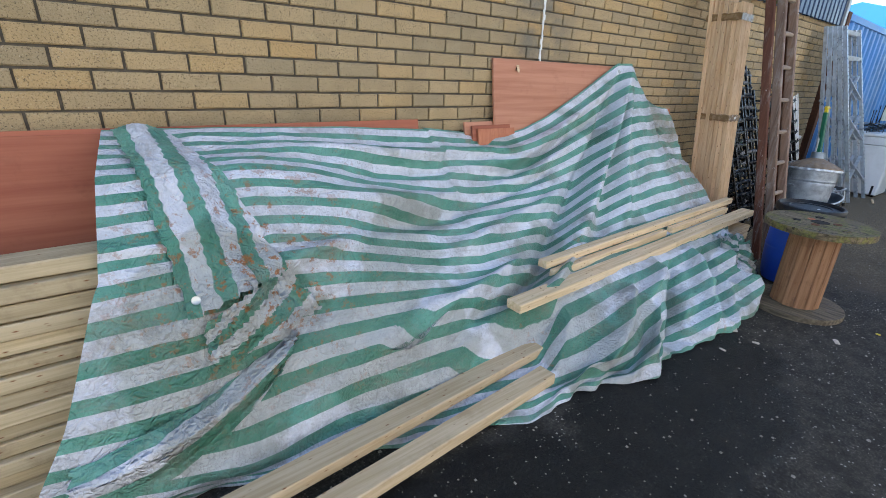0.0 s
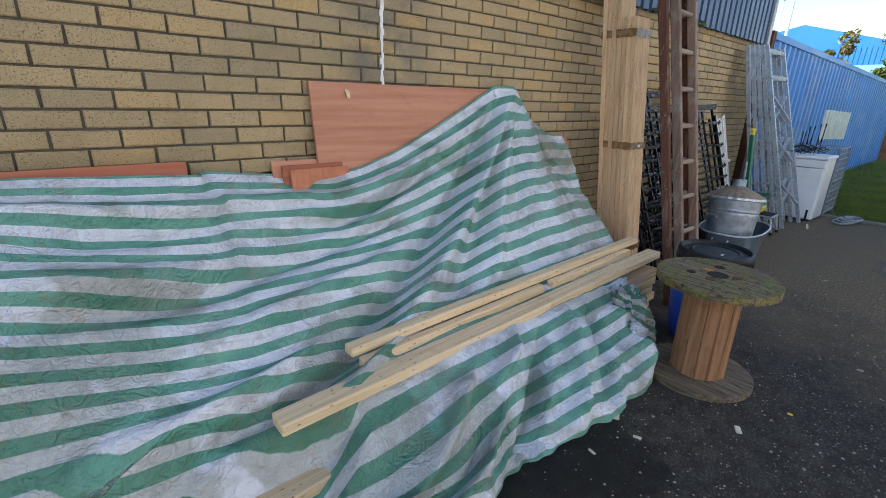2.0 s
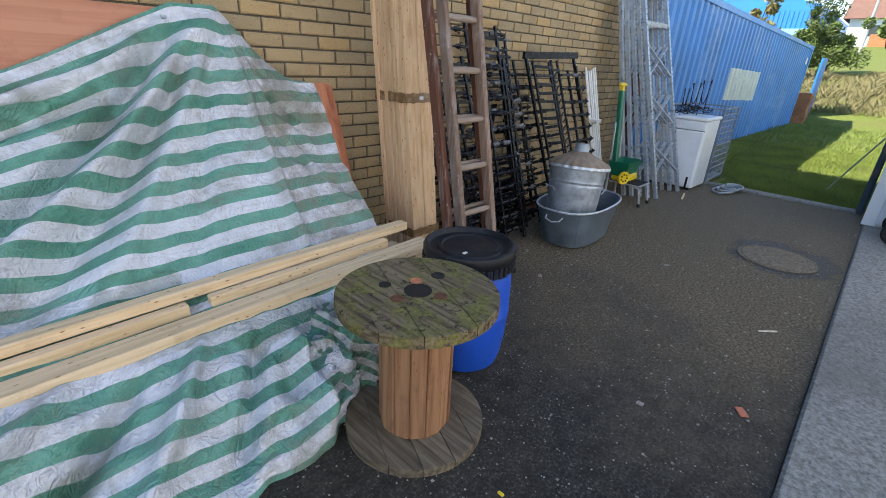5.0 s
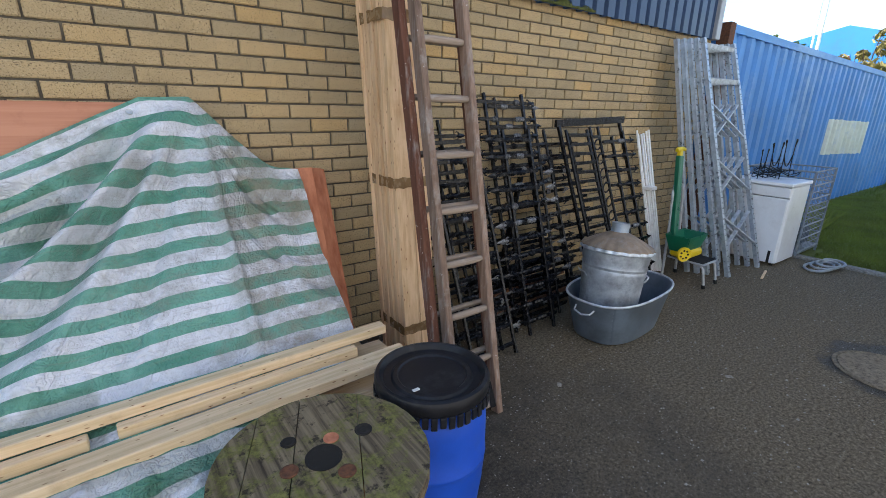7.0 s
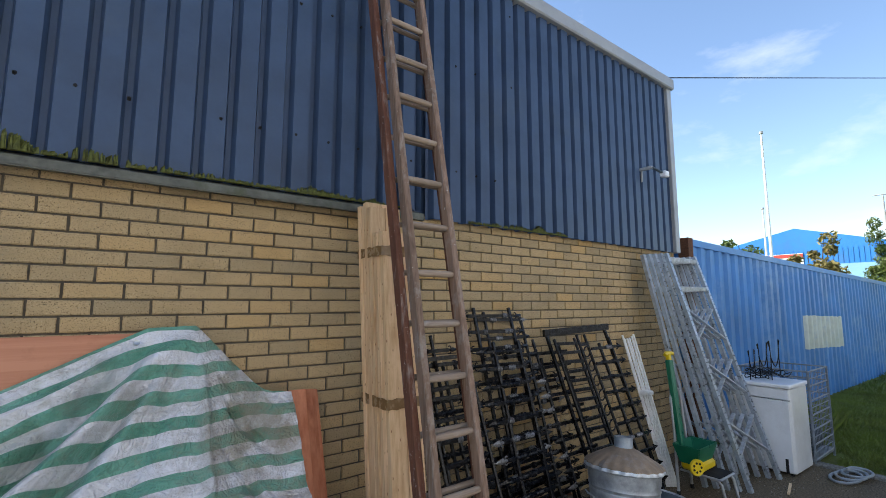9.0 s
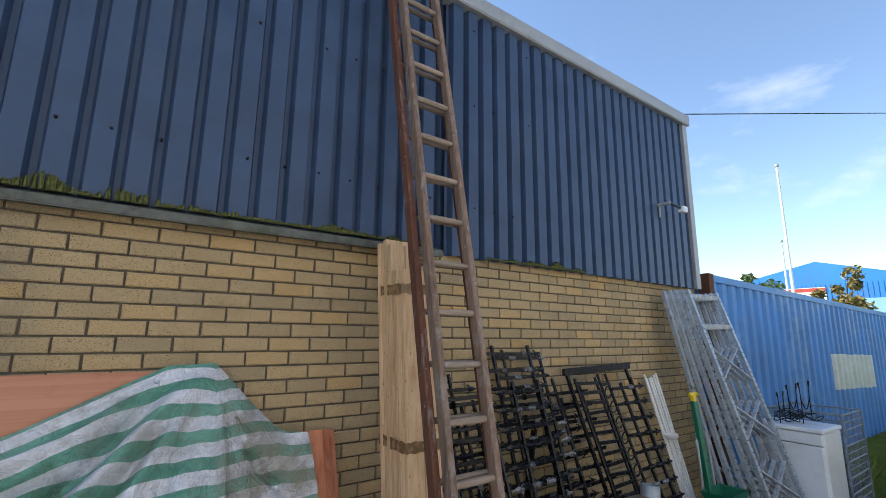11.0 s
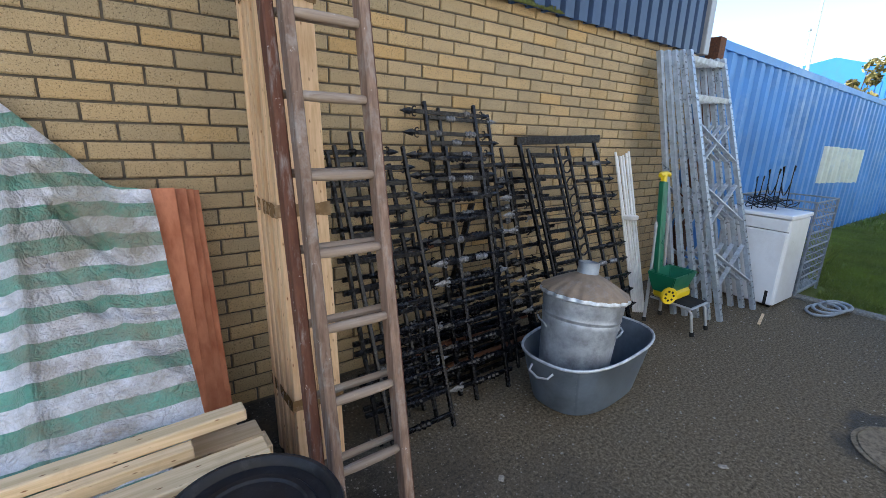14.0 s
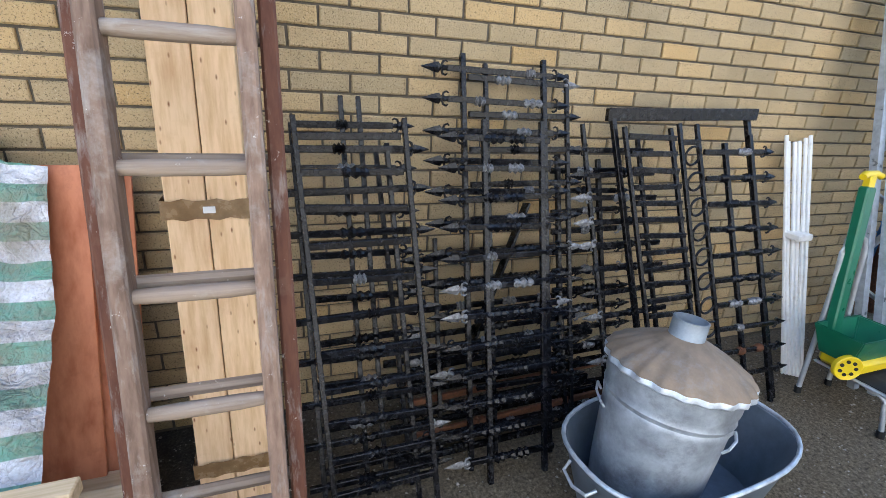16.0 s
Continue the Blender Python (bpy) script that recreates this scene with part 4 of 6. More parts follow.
ply = leaning_sheet("plywood_sheet", 2.16, 3.60, (-0.20, 0.04), (-0.022, 1.505), 0.018, M_PLY_P, "pink-brown shuttering plywood sheet with a drilled hole", 0.02)
bm = bmesh.new()
hole = [(0.011, -0.001), (0.011, 0.003)]
lathe(bm, hole, 18, Matrix.Translation((2.367, -0.037, 1.45)) @ Matrix.Rotation(radians(77), 4, "X"))
o = link_mesh("hole", bm, M_RUBBER)
o.parent = ply
tagged(o, "dark drilled hole")
bm = bmesh.new()
vs = [bm.verts.new(p) for p in ((2.352, -0.0385, 1.472), (2.377, -0.0385, 1.470), (2.380, -0.046, 1.437), (2.372, -0.049, 1.424), (2.360, -0.047, 1.432))]
bm.faces.new(vs)
o = link_mesh("splintered_edge", bm, M_PINE_X)
o.parent = ply
for i, (x0, x1, y, zt, m_) in enumerate(((-3.2, 1.55, -0.09, 1.155, M_PLY_R), (1.93, 2.30, -0.045, 1.125, M_PLY_P), (1.97, 2.30, -0.075, 1.105, M_PLY_R), (2.0, 2.32, -0.10, 1.085, M_PLY_O))):
    leaning_sheet("plywood_sheet", x0, x1, (y - 0.20, 0.05), (y, zt), 0.016, m_, "reddish plywood sheet leaning on the bricks" if i == 0 else "short orange plywood offcut leaning on the bricks")
leaning_sheet("plywood_sheet", -3.2, 0.45, (-0.30, 0.10), (-0.112, 1.140), 0.016, M_PLY_R, "reddish plywood sheet standing behind the boards")
for i, (xr, y) in enumerate(((4.305, -0.07), (4.28, -0.095), (4.25, -0.125), (4.205, -0.155))):
    leaning_sheet("plywood_sheet", 4.03, xr, (y - 0.38, 0.10), (y, 1.165 + 0.008 * i), 0.014, M_PLY_O, "orange-brown plywood sheet sticking out of the tarpaulin", 0.0)


def plank(name, a, b, w, h, material, label, up=(0, 0, 1), group="loose planks on the tarpaulin"):
    bm = beam(bmesh.new(), a, b, w, h, up, 0.004)
    return solo(name, bm, material, label, "plank", group)


# pile of boards at the covered end
for i in range(15):
    z0 = 0.0 + i * 0.0565
    y = -0.615 + rng.uniform(-0.018, 0.018)
    bm = B((-3.4 + rng.uniform(-.1, .1), y, z0), (0.4, y + 0.125, z0 + 0.0500), bevel=0.004)
    solo("board", bm, M_DECK, "pale treated softwood board in a stacked pile", "board", "pile of boards")
for i in range(14):
    z0 = 0.0 + i * 0.0565
    bm = B((-3.4, -0.48, z0), (0.38, -0.36 - 0.004 * i + 0.1, z0 + 0.052))
    solo("board", bm, M_DECK, "pale treated softwood board in a stacked pile", "board", "pile of boards")
# pile that carries the planks
for i, (x1, y0) in enumerate(((4.30, -0.98), (4.22, -0.84), (4.34, -0.71), (4.27, -0.57))):
    for k in range(5 if i < 3 else 4):
        xe = x1 + rng.uniform(-0.05, 0.06)
        bm = B((1.9, y0, 0.002 + k * 0.064), (xe, y0 + 0.11, 0.060 + k * 0.064), bevel=0.004)
        solo("board", bm, M_PINE_X, "sawn pine board under the tarpaulin, end showing", "board", "pile under the tarpaulin")

plank("plank", (1.90, -0.80, 0.442), (4.27, -0.785, 0.488), 0.062, 0.042, M_PINE_X, "sawn pine batten lying along the tarpaulin")
plank("plank", (1.93, -0.853, 0.395), (3.12, -0.843, 0.42), 0.045, 0.045, M_PINE_X, "short pine batten beside a longer one")
plank("plank", (3.20, -0.843, 0.422), (4.10, -0.835, 0.44), 0.045, 0.045, M_PINE_X, "short pine batten beside a longer one")
plank("plank", (1.54, -0.945, 0.352), (4.30, -0.935, 0.418), 0.095, 0.048, M_PINE_X, "long knotty pine plank lying along the tarpaulin")
plank("plank", (-0.5, -1.13, 0.105), (1.72, -0.995, 0.10), 0.10, 0.05, M_PINE_X, "pale pine plank lying on the tarpaulin's skirt")
plank("plank", (-0.4, -1.28, 0.072), (1.58, -1.165, 0.075), 0.09, 0.055, M_PINE_X, "pale pine plank lying by the asphalt")

# ---- bundle of long planks leaning on the wall ----
bundle = thing("timber_bundle", (4.6, -0.55, 0), "bundle of tall pale pine planks taped together, leaning on the bricks", "timber bundle")
lean = 0.11


def upright(x0, x1, yb, depth, top):
    bm = bmesh.new()
    beam(bm, ((x0 + x1) / 2, yb, 0.0), ((x0 + x1) / 2, yb + lean * top, top), x1 - x0, depth, (0, 1, 0), 0.003)
    return bm


for i in range(7):
    y = -0.645 + 0.038 * i
    top = 2.04 if i < 3 else 2.215 + rng.uniform(-.015, .015)
    xo = rng.uniform(-0.006, 0.006) - (0.0 if i < 3 else 0.012)
    part("plank", upright(4.498 + xo, 4.597 + xo, y, 0.036, top + rng.uniform(-.004, .004)), M_PINE, bundle)
    part("plank", upright(4.60 + xo, 4.70 + xo, y, 0.036, top + rng.uniform(-.004, .004)), M_PINE, bundle)
for zt in (0.33, 1.13, 1.93):
    bm = bmesh.new()
    y0 = -0.645 + lean * zt
    for f, (a, b) in enumerate((((4.485, y0 - 0.024), (4.708, y0 - 0.024)), ((4.708, y0 - 0.024), (4.708, y0 + 0.26)), ((4.485, y0 + 0.26), (4.485, y0 - 0.024)))):
        vs = []
        for k in range(9):
            t = k / 8
            x, y = a[0] + (b[0] - a[0]) * t, a[1] + (b[1] - a[1]) * t
            e = 0.004 * math.sin(k * 2.3 + f)
            vs.append((bm.verts.new((x, y, zt - 0.026 + e)), bm.verts.new((x, y, zt + 0.028 - e))))
        for p, q in zip(vs, vs[1:]):
            bm.faces.new((p[0], q[0], q[1], p[1]))
    part("tape", bm, M_TAPE, bundle, "shiny brown packing tape")

lab = 1.13 * lean - 0.645 - 0.0255
part("paper_label", B((4.588, lab - 0.0025, 1.122), (4.618, lab, 1.140)), M_PVC, bundle, "small white printed label")

# ---- wooden ladder ----
ladder = thing("ladder", (4.62, -1.1, 0), "long brown wooden extension ladder, paint-spattered, leaning on the wall", "ladder")


def lad(z, back=0.0):
    return -1.115 + 0.197 * z + back


LTOP = 4.75
for (xa, back, m_) in ((4.487, 0.0, M_LADDER), (4.748, 0.0, M_LADDER), (4.447, 0.065, M_LADDER_R), (4.788, 0.065, M_LADDER_R)):
    bm = beam(bmesh.new(), (xa, lad(0, back), 0.0), (xa, lad(LTOP, back), LTOP), 0.036, 0.062, (0, -1, 0.197), 0.006)
    part("rail", bm, m_, ladder)
for k in range(19):
    z = 0.06 + 0.2475 * k
    if z < LTOP - 0.05:
        bm = tube(bmesh.new(), [(4.50, lad(z), z), (4.56, lad(z) - .001, z), (4.68, lad(z) - .001, z), (4.735, lad(z), z)], [0.015, 0.0175, 0.0175, 0.015], 10)
        part("rung", bm, M_RUNG, ladder, "", True)
        if k > 0:
            z2 = z + 0.004
            bm = tube(bmesh.new(), [(4.465, lad(z2, 0.065), z2), (4.77, lad(z2, 0.065), z2)], 0.015, 8)
            part("rung", bm, M_RUNG, ladder, "", True)

# ---- cable drum ----
drum = thing("cable_drum", (3.665, -1.55, 0), "empty wooden cable drum, mossy top, standing on end", "cable drum")
DC = Vector((3.665, -1.55, 0))


def disc_planks(z0, z1, R, cuts, material, name):
    edges = [-R] + cuts + [R]
    for a, b in zip(edges, edges[1:]):
        bm = bmesh.new()
        n = 14
        a2, b2 = a + 0.0015, b - 0.0015
        up, dn = [], []
        for k in range(n + 1):
            x = a2 + (b2 - a2) * k / n
            h = math.sqrt(max(1e-6, R * R - x * x)) + rng.uniform(-.001, .001)
            up.append((x, h))
            dn.append((x, -h))
        loop = up + dn[::-1]
        top = [bm.verts.new((x, y, z1)) for x, y in loop]
        inn = [bm.verts.new((x * 0.99, y * 0.99, z1 + 0.002)) for x, y in loop]
        bot = [bm.verts.new((x, y, z0)) for x, y in loop]
        bm.faces.new(inn)
        bm.faces.new(bot[::-1])
        for k in range(len(loop)):
            q = (k + 1) % len(loop)
            bm.faces.new((bot[k], bot[q], top[q], top[k]))
            bm.faces.new((top[k], top[q], inn[q], inn[k]))
        bmesh.ops.transform(bm, matrix=Matrix.Translation(DC) @ Matrix.Rotation(radians(-23), 4, "Z"), verts=bm.verts[:])
        part(name, bm, material, drum)


disc_planks(0.552, 0.592, 0.29, [-0.20, -0.08, 0.10], M_SPOOL_T, "top_board")
disc_planks(0.002, 0.036, 0.272, [-0.17, -0.06, 0.06, 0.16], M_SPOOL_B, "base_board")
for k in range(14):
    a = 2 * math.pi * k / 14
    bm = bmesh.new()
    r0 = 0.135 + rng.uniform(-.004, .004)
    wd = 0.029
    box(bm, (r0 - 0.022, -wd, 0.037), (r0, wd, 0.551), Matrix.Translation(DC) @ Matrix.Rotation(a, 4, "Z"), 0.004)
    part("stave", bm, M_SPOOL_S, drum)
drm = Matrix.Translation(DC) @ Matrix.Rotation(radians(-38), 4, "Z")
M_HOLE = simple("hole_dark", (0.012, 0.009, 0.006), 0.95)
bm = lathe(bmesh.new(), [(0.050, 0.5945), (0.050, 0.5965), (0.044, 0.5955), (0.043, 0.594)], 26, drm)
part("centre_hole", bm, M_HOLE, drum, "dark centre hole")
for (hx, hy, mm, r) in ((-0.075, -0.055, M_IRON_R, 0.024), (0.075, -0.045, M_IRON_R, 0.024), (0.0, 0.075, M_PLY_O, 0.022), (-0.115, 0.05, M_HOLE, 0.022), (0.085, 0.115, M_HOLE, 0.026), (-0.12, -0.17, M_SPOOL_T, 0.024), (0.02, -0.18, M_SPOOL_T, 0.024)):
    bm = lathe(bmesh.new(), [(r, 0.5935), (r, 0.597), (r * 0.8, 0.598), (r * 0.45, 0.5955)], 20, drm @ Matrix.Translation((hx, hy, 0)))
    part("bolt", bm, mm, drum, "recessed rusty bolt head" if mm is M_IRON_R else "")

# ---- blue drum ----
barrel = thing("barrel", (4.15, -1.37, 0), "blue plastic open-top barrel with a black clamped lid", "barrel")
bmx = Matrix.Translation((4.15, -1.37, 0))
part("body", lathe(bmesh.new(), [(0.150, 0.004), (0.172, 0.012), (0.186, 0.06), (0.198, 0.16), (0.204, 0.26), (0.204, 0.27), (0.2065, 0.275), (0.2065, 0.285), (0.204, 0.29), (0.203, 0.42), (0.197, 0.49), (0.185, 0.53), (0.185, 0.56)], 48, bmx), M_BLUEP, barrel, "", True)
part("lid", lathe(bmesh.new(), [(0.200, 0.540), (0.208, 0.552), (0.210, 0.585), (0.204, 0.597), (0.192, 0.600), (0.184, 0.592), (0.178, 0.578), (0.150, 0.576), (0.143, 0.584), (0.128, 0.585), (0.122, 0.579), (0.0, 0.577)], 48, bmx), M_BLACKP, barrel, "black ribbed plastic lid", True)
bm = bmesh.new()
for k in range(44):
    a = 2 * math.pi * k / 44
    box(bm, (0.203, -0.0105, 0.505 + rng.uniform(-.006, .006)), (0.213, 0.0105, 0.548), bmx @ Matrix.Rotation(a, 4, "Z"), 0.002)
part("clamp_ring", bm, M_BLACKP, barrel, "castellated black clamp ring")
part("lever", beam(bmesh.new(), (4.335, -1.47, 0.53), (4.36, -1.48, 0.42), 0.014, 0.02), M_BLACKP, barrel)
solo("label_scrap", B((4.02, -1.45, 0.6), (4.045, -1.437, 0.6025), Matrix.Translation((0, 0, 0.0))), M_PVC, "scrap of white paper on the barrel lid", "paper")


# ---- wrought iron railing panels ----
def spear(bm, p, d, size=1.0):
    """A flattened spear point with barbs, starting at p along x sign d."""
    x, y, z = p
    for (a, b, r0, r1) in ((0, 0.012, 0.009, 0.012), (0.012, 0.022, 0.012, 0.007)):
        tube(bm, [(x + d * a, y, z), (x + d * b, y, z)], [r0 * size, r1 * size], 8)
    pts = [(0.022, 0.004), (0.034, 0.021), (0.055, 0.017), (0.105, 0.0015)]
    rows = []
    for t, w in pts:
        rows.append([bm.verts.new((x + d * t * size, y - 0.006 * (w > 0.002), z)), bm.verts.new((x + d * t * size, y, z + w * size)), bm.verts.new((x + d * t * size, y + 0.006 * (w > 0.002), z)), bm.verts.new((x + d * t * size, y, z - w * size))])
    for a, b in zip(rows, rows[1:]):
        for k in range(4):
            bm.faces.new((a[k], a[(k + 1) % 4], b[(k + 1) % 4], b[k]))
    for sgn in (1, -1):
        tube(bm, [(x + d * 0.022, y, z + sgn * 0.006), (x + d * 0.016, y, z + sgn * 0.022), (x + d * 0.004, y, z + sgn * 0.027), (x - d * 0.004, y, z + sgn * 0.021)], [0.005, 0.005, 0.004, 0.003], 6)


def collar(bm, x, y, z, w=0.05):
    """Turned knuckle on a bar."""
    n = 7
    tube(bm, [(x - w / 2 + w * k / (n - 1), y, z) for k in range(n)], [0.011, 0.020, 0.013, 0.023, 0.013, 0.020, 0.011], 8)


def railing(label, posts, zt, by, ty, bars, x0, x1, tips, seed, flat=(0.012, 0.032), knuckles=(0.5,)):
    """posts: x at foot and head; zt: height; by, ty: y at foot and head; tips: -1, 0, 1 or 2 for both ends."""
    r = random.Random(seed)
    t = thing("railing_panel", (posts[0][0], by, 0), label, "railing", "old iron railings against the wall")
    for xf, xh, top in posts:
        bm = beam(bmesh.new(), (xf, by, 0.004), (xh, by + (ty - by) * top / zt, top), flat[0] * 1.5, flat[1] * 0.62, (0, -1, 0.3), 0.002)
        part("upright", bm, M_IRON, t)  
    for z in bars:
        f = z / zt
        y = by + (ty - by) * f - 0.004
        sh = (posts[0][1] - posts[0][0]) * f
        dz = r.uniform(-0.006, 0.006)
        bm = bmesh.new()
        a, b = (x0 + sh, y, z + dz), (x1 + sh, y + r.uniform(-.004, .004), z - dz)
        bm = beam(bm, a, b, 0.016, 0.024, (0, 0, 1), 0.002)
        bar = part("bar", bm, M_IRON, t)
        mm = M_IRON
        q = r.random()
        if q < 0.3:
            mm = M_IRON_G
        elif q < 0.36:
            mm = M_IRON_R
        for kx in knuckles:
            if r.random() < 0.8:
                bm = bmesh.new()
                kk = kx + r.uniform(-.06, .06)
                collar(bm, a[0] + (b[0] - a[0]) * kk, y, z, r.choice((0.045, 0.07, 0.09)))
                part("collar", bm, mm, bar, "", True)
        if tips in (-1, 2):
            bm = bmesh.new()
            spear(bm, a, -1)
            part("spear_head", bm, M_IRON_G if r.random() < 0.25 else M_IRON, bar)
        if tips in (1, 2):
            bm = bmesh.new()
            spear(bm, b, 1, 0.8)
            part("spear_head", bm, M_IRON_G if r.random() < 0.15 else M_IRON, bar)
    return t


def steps(z0, z1, n):
    return [z0 + (z1 - z0) * i / (n - 1) for i in range(n)]


# stack beside the ladder
railing("black iron railing panel on its side, paint flaking", [(4.90, 4.835, 1.37), (5.25, 5.20, 1.37)], 1.37, -0.755, -0.30, steps(0.07, 1.31, 12), 4.905, 5.245, 0, 11)
railing("black iron railing panel with spear heads, stacked behind another", [(4.87, 4.83, 1.34), (5.20, 5.15, 1.28)], 1.37, -0.68, -0.22, steps(0.16, 1.26, 9), 4.82, 5.26, 1, 12)
railing("black iron railing panel with rusty top, against the bricks", [(5.03, 5.01, 1.43), (5.10, 5.075, 1.43), (5.20, 5.13, 1.25)], 1.43, -0.56, -0.09, steps(0.12, 1.33, 9), 4.86, 5.22, 1, 13)
# tall stack in the middle
railing("tall black iron railing panel with spear heads, against the bricks", [(5.45, 5.50, 1.61), (5.82, 5.868, 1.61)], 1.61, -0.56, -0.04, steps(0.16, 1.55, 13), 5.38, 5.86, 2, 21, (0.014, 0.036), (0.3, 0.75))
railing("tall black iron railing panel with spear heads, paint flaking", [(5.58, 5.60, 1.58), (5.96, 5.985, 1.56)], 1.62, -0.52, -0.03, steps(0.3, 1.52, 10), 5.50, 5.95, 1, 22, (0.012, 0.03), (0.4,))
railing("black iron railing panel with spear heads pointing aside", [(5.50, 5.545, 1.37), (5.745, 5.80, 1.37)], 1.37, -0.645, -0.20, steps(0.10, 1.30, 12), 5.41, 5.79, -1, 23, (0.014, 0.034), (0.3, 0.6))
railing("low black iron railing panel leaning behind the taller ones", [(5.36, 5.40, 0.86), (5.98, 6.02, 0.82)], 0.86, -0.44, -0.10, steps(0.08, 0.78, 8), 5.30, 6.05, 2, 24, (0.012, 0.03), (0.25, 0.5, 0.75))
railing("black iron railing panel tucked between the stacks", [(5.98, 5.98, 1.22), (6.24, 6.20, 1.20)], 1.22, -0.40, -0.07, steps(0.08, 1.15, 13), 5.94, 6.30, 1, 26, (0.014, 0.036), (0.5,))
# low heap behind
for i in range(10):
    bm = bmesh.new()
    z = 0.02 + 0.036 * i
    y = -0.46 + 0.026 * i
    beam(bm, (5.15 + 0.05 * (i % 3), y, z), (6.15 + 0.09 * (i % 4), y + 0.03, z + 0.012 * (i % 3)), 0.016, 0.03, (0, 0, 1), 0.002)
    collar(bm, 5.45 + 0.045 * i, y + 0.015, z + 0.006, 0.08)
    solo("iron_bar", bm, M_IRON_R if i in (2, 5, 11) else M_IRON, "loose iron bar in the heap by the wall", "iron bar", "heap of iron bars", smooth=False)
solo("iron_brace", beam(bmesh.new(), (5.52, -0.30, 0.42), (5.80, -0.16, 1.02), 0.012, 0.055, (0, -1, 0.2), 0.002), M_IRON, "flat iron brace leaning behind the railings", "iron bar")
# gate and frames near the bin
gate = railing("black iron gate frame with a heavy top bar", [(6.37, 6.175, 1.42), (7.20, 6.985, 1.42)], 1.42, -0.55, -0.15, [], 6.1, 6.9, 0, 31, (0.015, 0.04))
part("top_bar", beam(bmesh.new(), (6.15, -0.155, 1.405), (7.01, -0.175, 1.435), 0.03, 0.055, (0, 0, 1), 0.003), M_IRON, gate, "flat top bar")
railing("narrow iron panel with many close bars", [(6.39, 6.205, 1.36), (6.66, 6.46, 1.36)], 1.40, -0.60, -0.20, steps(0.12, 1.32, 18), 6.40, 6.66, 0, 32, (0.012, 0.03), ())
ringp = railing("iron panel with a row of rings, leaning behind the gate", [(6.72, 6.53, 1.38), (6.83, 6.635, 1.38)], 1.40, -0.58, -0.18, [0.2, 1.3], 6.72, 6.83, 0, 33, (0.012, 0.03), ())
for k in range(9):
    z = 0.32 + 0.115 * k
    f = z / 1.4
    bm = bmesh.new()
    cxx, cy = 6.775 - 0.19 * f, -0.585 + 0.4 * f
    tube(bm, [(cxx + 0.043 * math.cos(a * math.pi / 8), cy, z + 0.043 * math.sin(a * math.pi / 8)) for a in range(17)], 0.006, 6)
    part("ring", bm, M_IRON, ringp)
railing("black iron railing panel with spear heads, beside the plastic strips", [(6.99, 6.80, 1.30), (7.16, 6.965, 1.34)], 1.40, -0.57, -0.19, steps(0.18, 1.26, 10), 6.84, 7.22, 1, 34, (0.014, 0.034), (0.35, 0.7))
railing("black iron railing panel in the dark behind the gate", [(6.18, 6.06, 1.36), (6.50, 6.36, 1.3)], 1.40, -0.52, -0.10, steps(0.12, 1.25, 12), 6.18, 6.55, -1, 35, (0.012, 0.03), (0.5,))

# ---- white plastic strips ----
strips = thing("plastic_strips", (7.25, -0.5, 0), "bunch of white plastic trim strips tied together, leaning on the bricks", "plastic trim")
for i in range(6):
    xt, xb = 7.43 + 0.028 * i + rng.uniform(-.008, .008), 7.49 + 0.013 * i
    bm = bmesh.new()
    beam(bm, (xb, -0.40 - 0.012 * i, 0.006), (xt, -0.06 - 0.008 * i, 1.30 + rng.uniform(-.03, .05)), 0.022, 0.012, (0, -1, 0.25), 0.002)
    part("strip", bm, M_PVC, strips)
part("tie", B((7.45, -0.285, 0.78), (7.56, -0.19, 0.82), bevel=0.008), M_PVC, strips)

# ---- galvanised tub with the incinerator bin ----
tub = thing("bath_tub", (6.09, -0.91, 0), "oval galvanised tin bath on the asphalt", "tin bath")
tm = Matrix.Translation((6.135, -0.89, 0)) @ Matrix.Rotation(radians(4), 4, "Z") @ Matrix.Diagonal((1.05, 0.96, 1, 1))
TW = 0.64


def oblong(a, i=0):
    """Radius factor that squares an oval off towards a rounded oblong."""
    return (abs(math.cos(a)) ** 2.7 + abs(math.sin(a)) ** 2.7) ** (-1 / 2.7)


part("body", lathe(bmesh.new(), [(0.33, 0.004), (0.345, 0.012), (0.375, 0.12), (0.432, 0.315), (0.437, 0.318), (0.424, 0.312), (0.366, 0.12), (0.335, 0.022), (0.0, 0.02)], 56, tm, oblong, 1.0, TW), M_TUB, tub, "", True)
bm = bmesh.new()
tube(bm, [tm @ Vector((oblong(k * math.pi / 24) * 0.438 * math.cos(k * math.pi / 24), oblong(k * math.pi / 24) * TW * 0.438 * math.sin(k * math.pi / 24), 0.318)) for k in range(49)], 0.008, 8, False)
part("rolled_rim", bm, M_GALV, tub, "bright rolled rim", True)
for sgn in (1, -1):
    bm = tube(bmesh.new(), [tm @ Vector(p) for p in ((sgn * 0.425, -0.07, 0.27), (sgn * 0.455, -0.06, 0.25), (sgn * 0.462, 0, 0.235), (sgn * 0.455, 0.06, 0.25), (sgn * 0.425, 0.07, 0.27))], 0.006, 8)
    part("handle", bm, M_GALV, tub, "", True)
for a in (0.6, 2.5, 3.8, 5.6):
    bm = bmesh.new()
    q = oblong(a)
    beam(bm, tm @ Vector((q * 0.346 * math.cos(a), q * TW * 0.346 * math.sin(a), 0.02)), tm @ Vector((q * 0.430 * math.cos(a), q * TW * 0.430 * math.sin(a), 0.305)), 0.012, 0.004, (math.cos(a), math.sin(a), 0))
    part("seam", bm, M_TUB, tub)

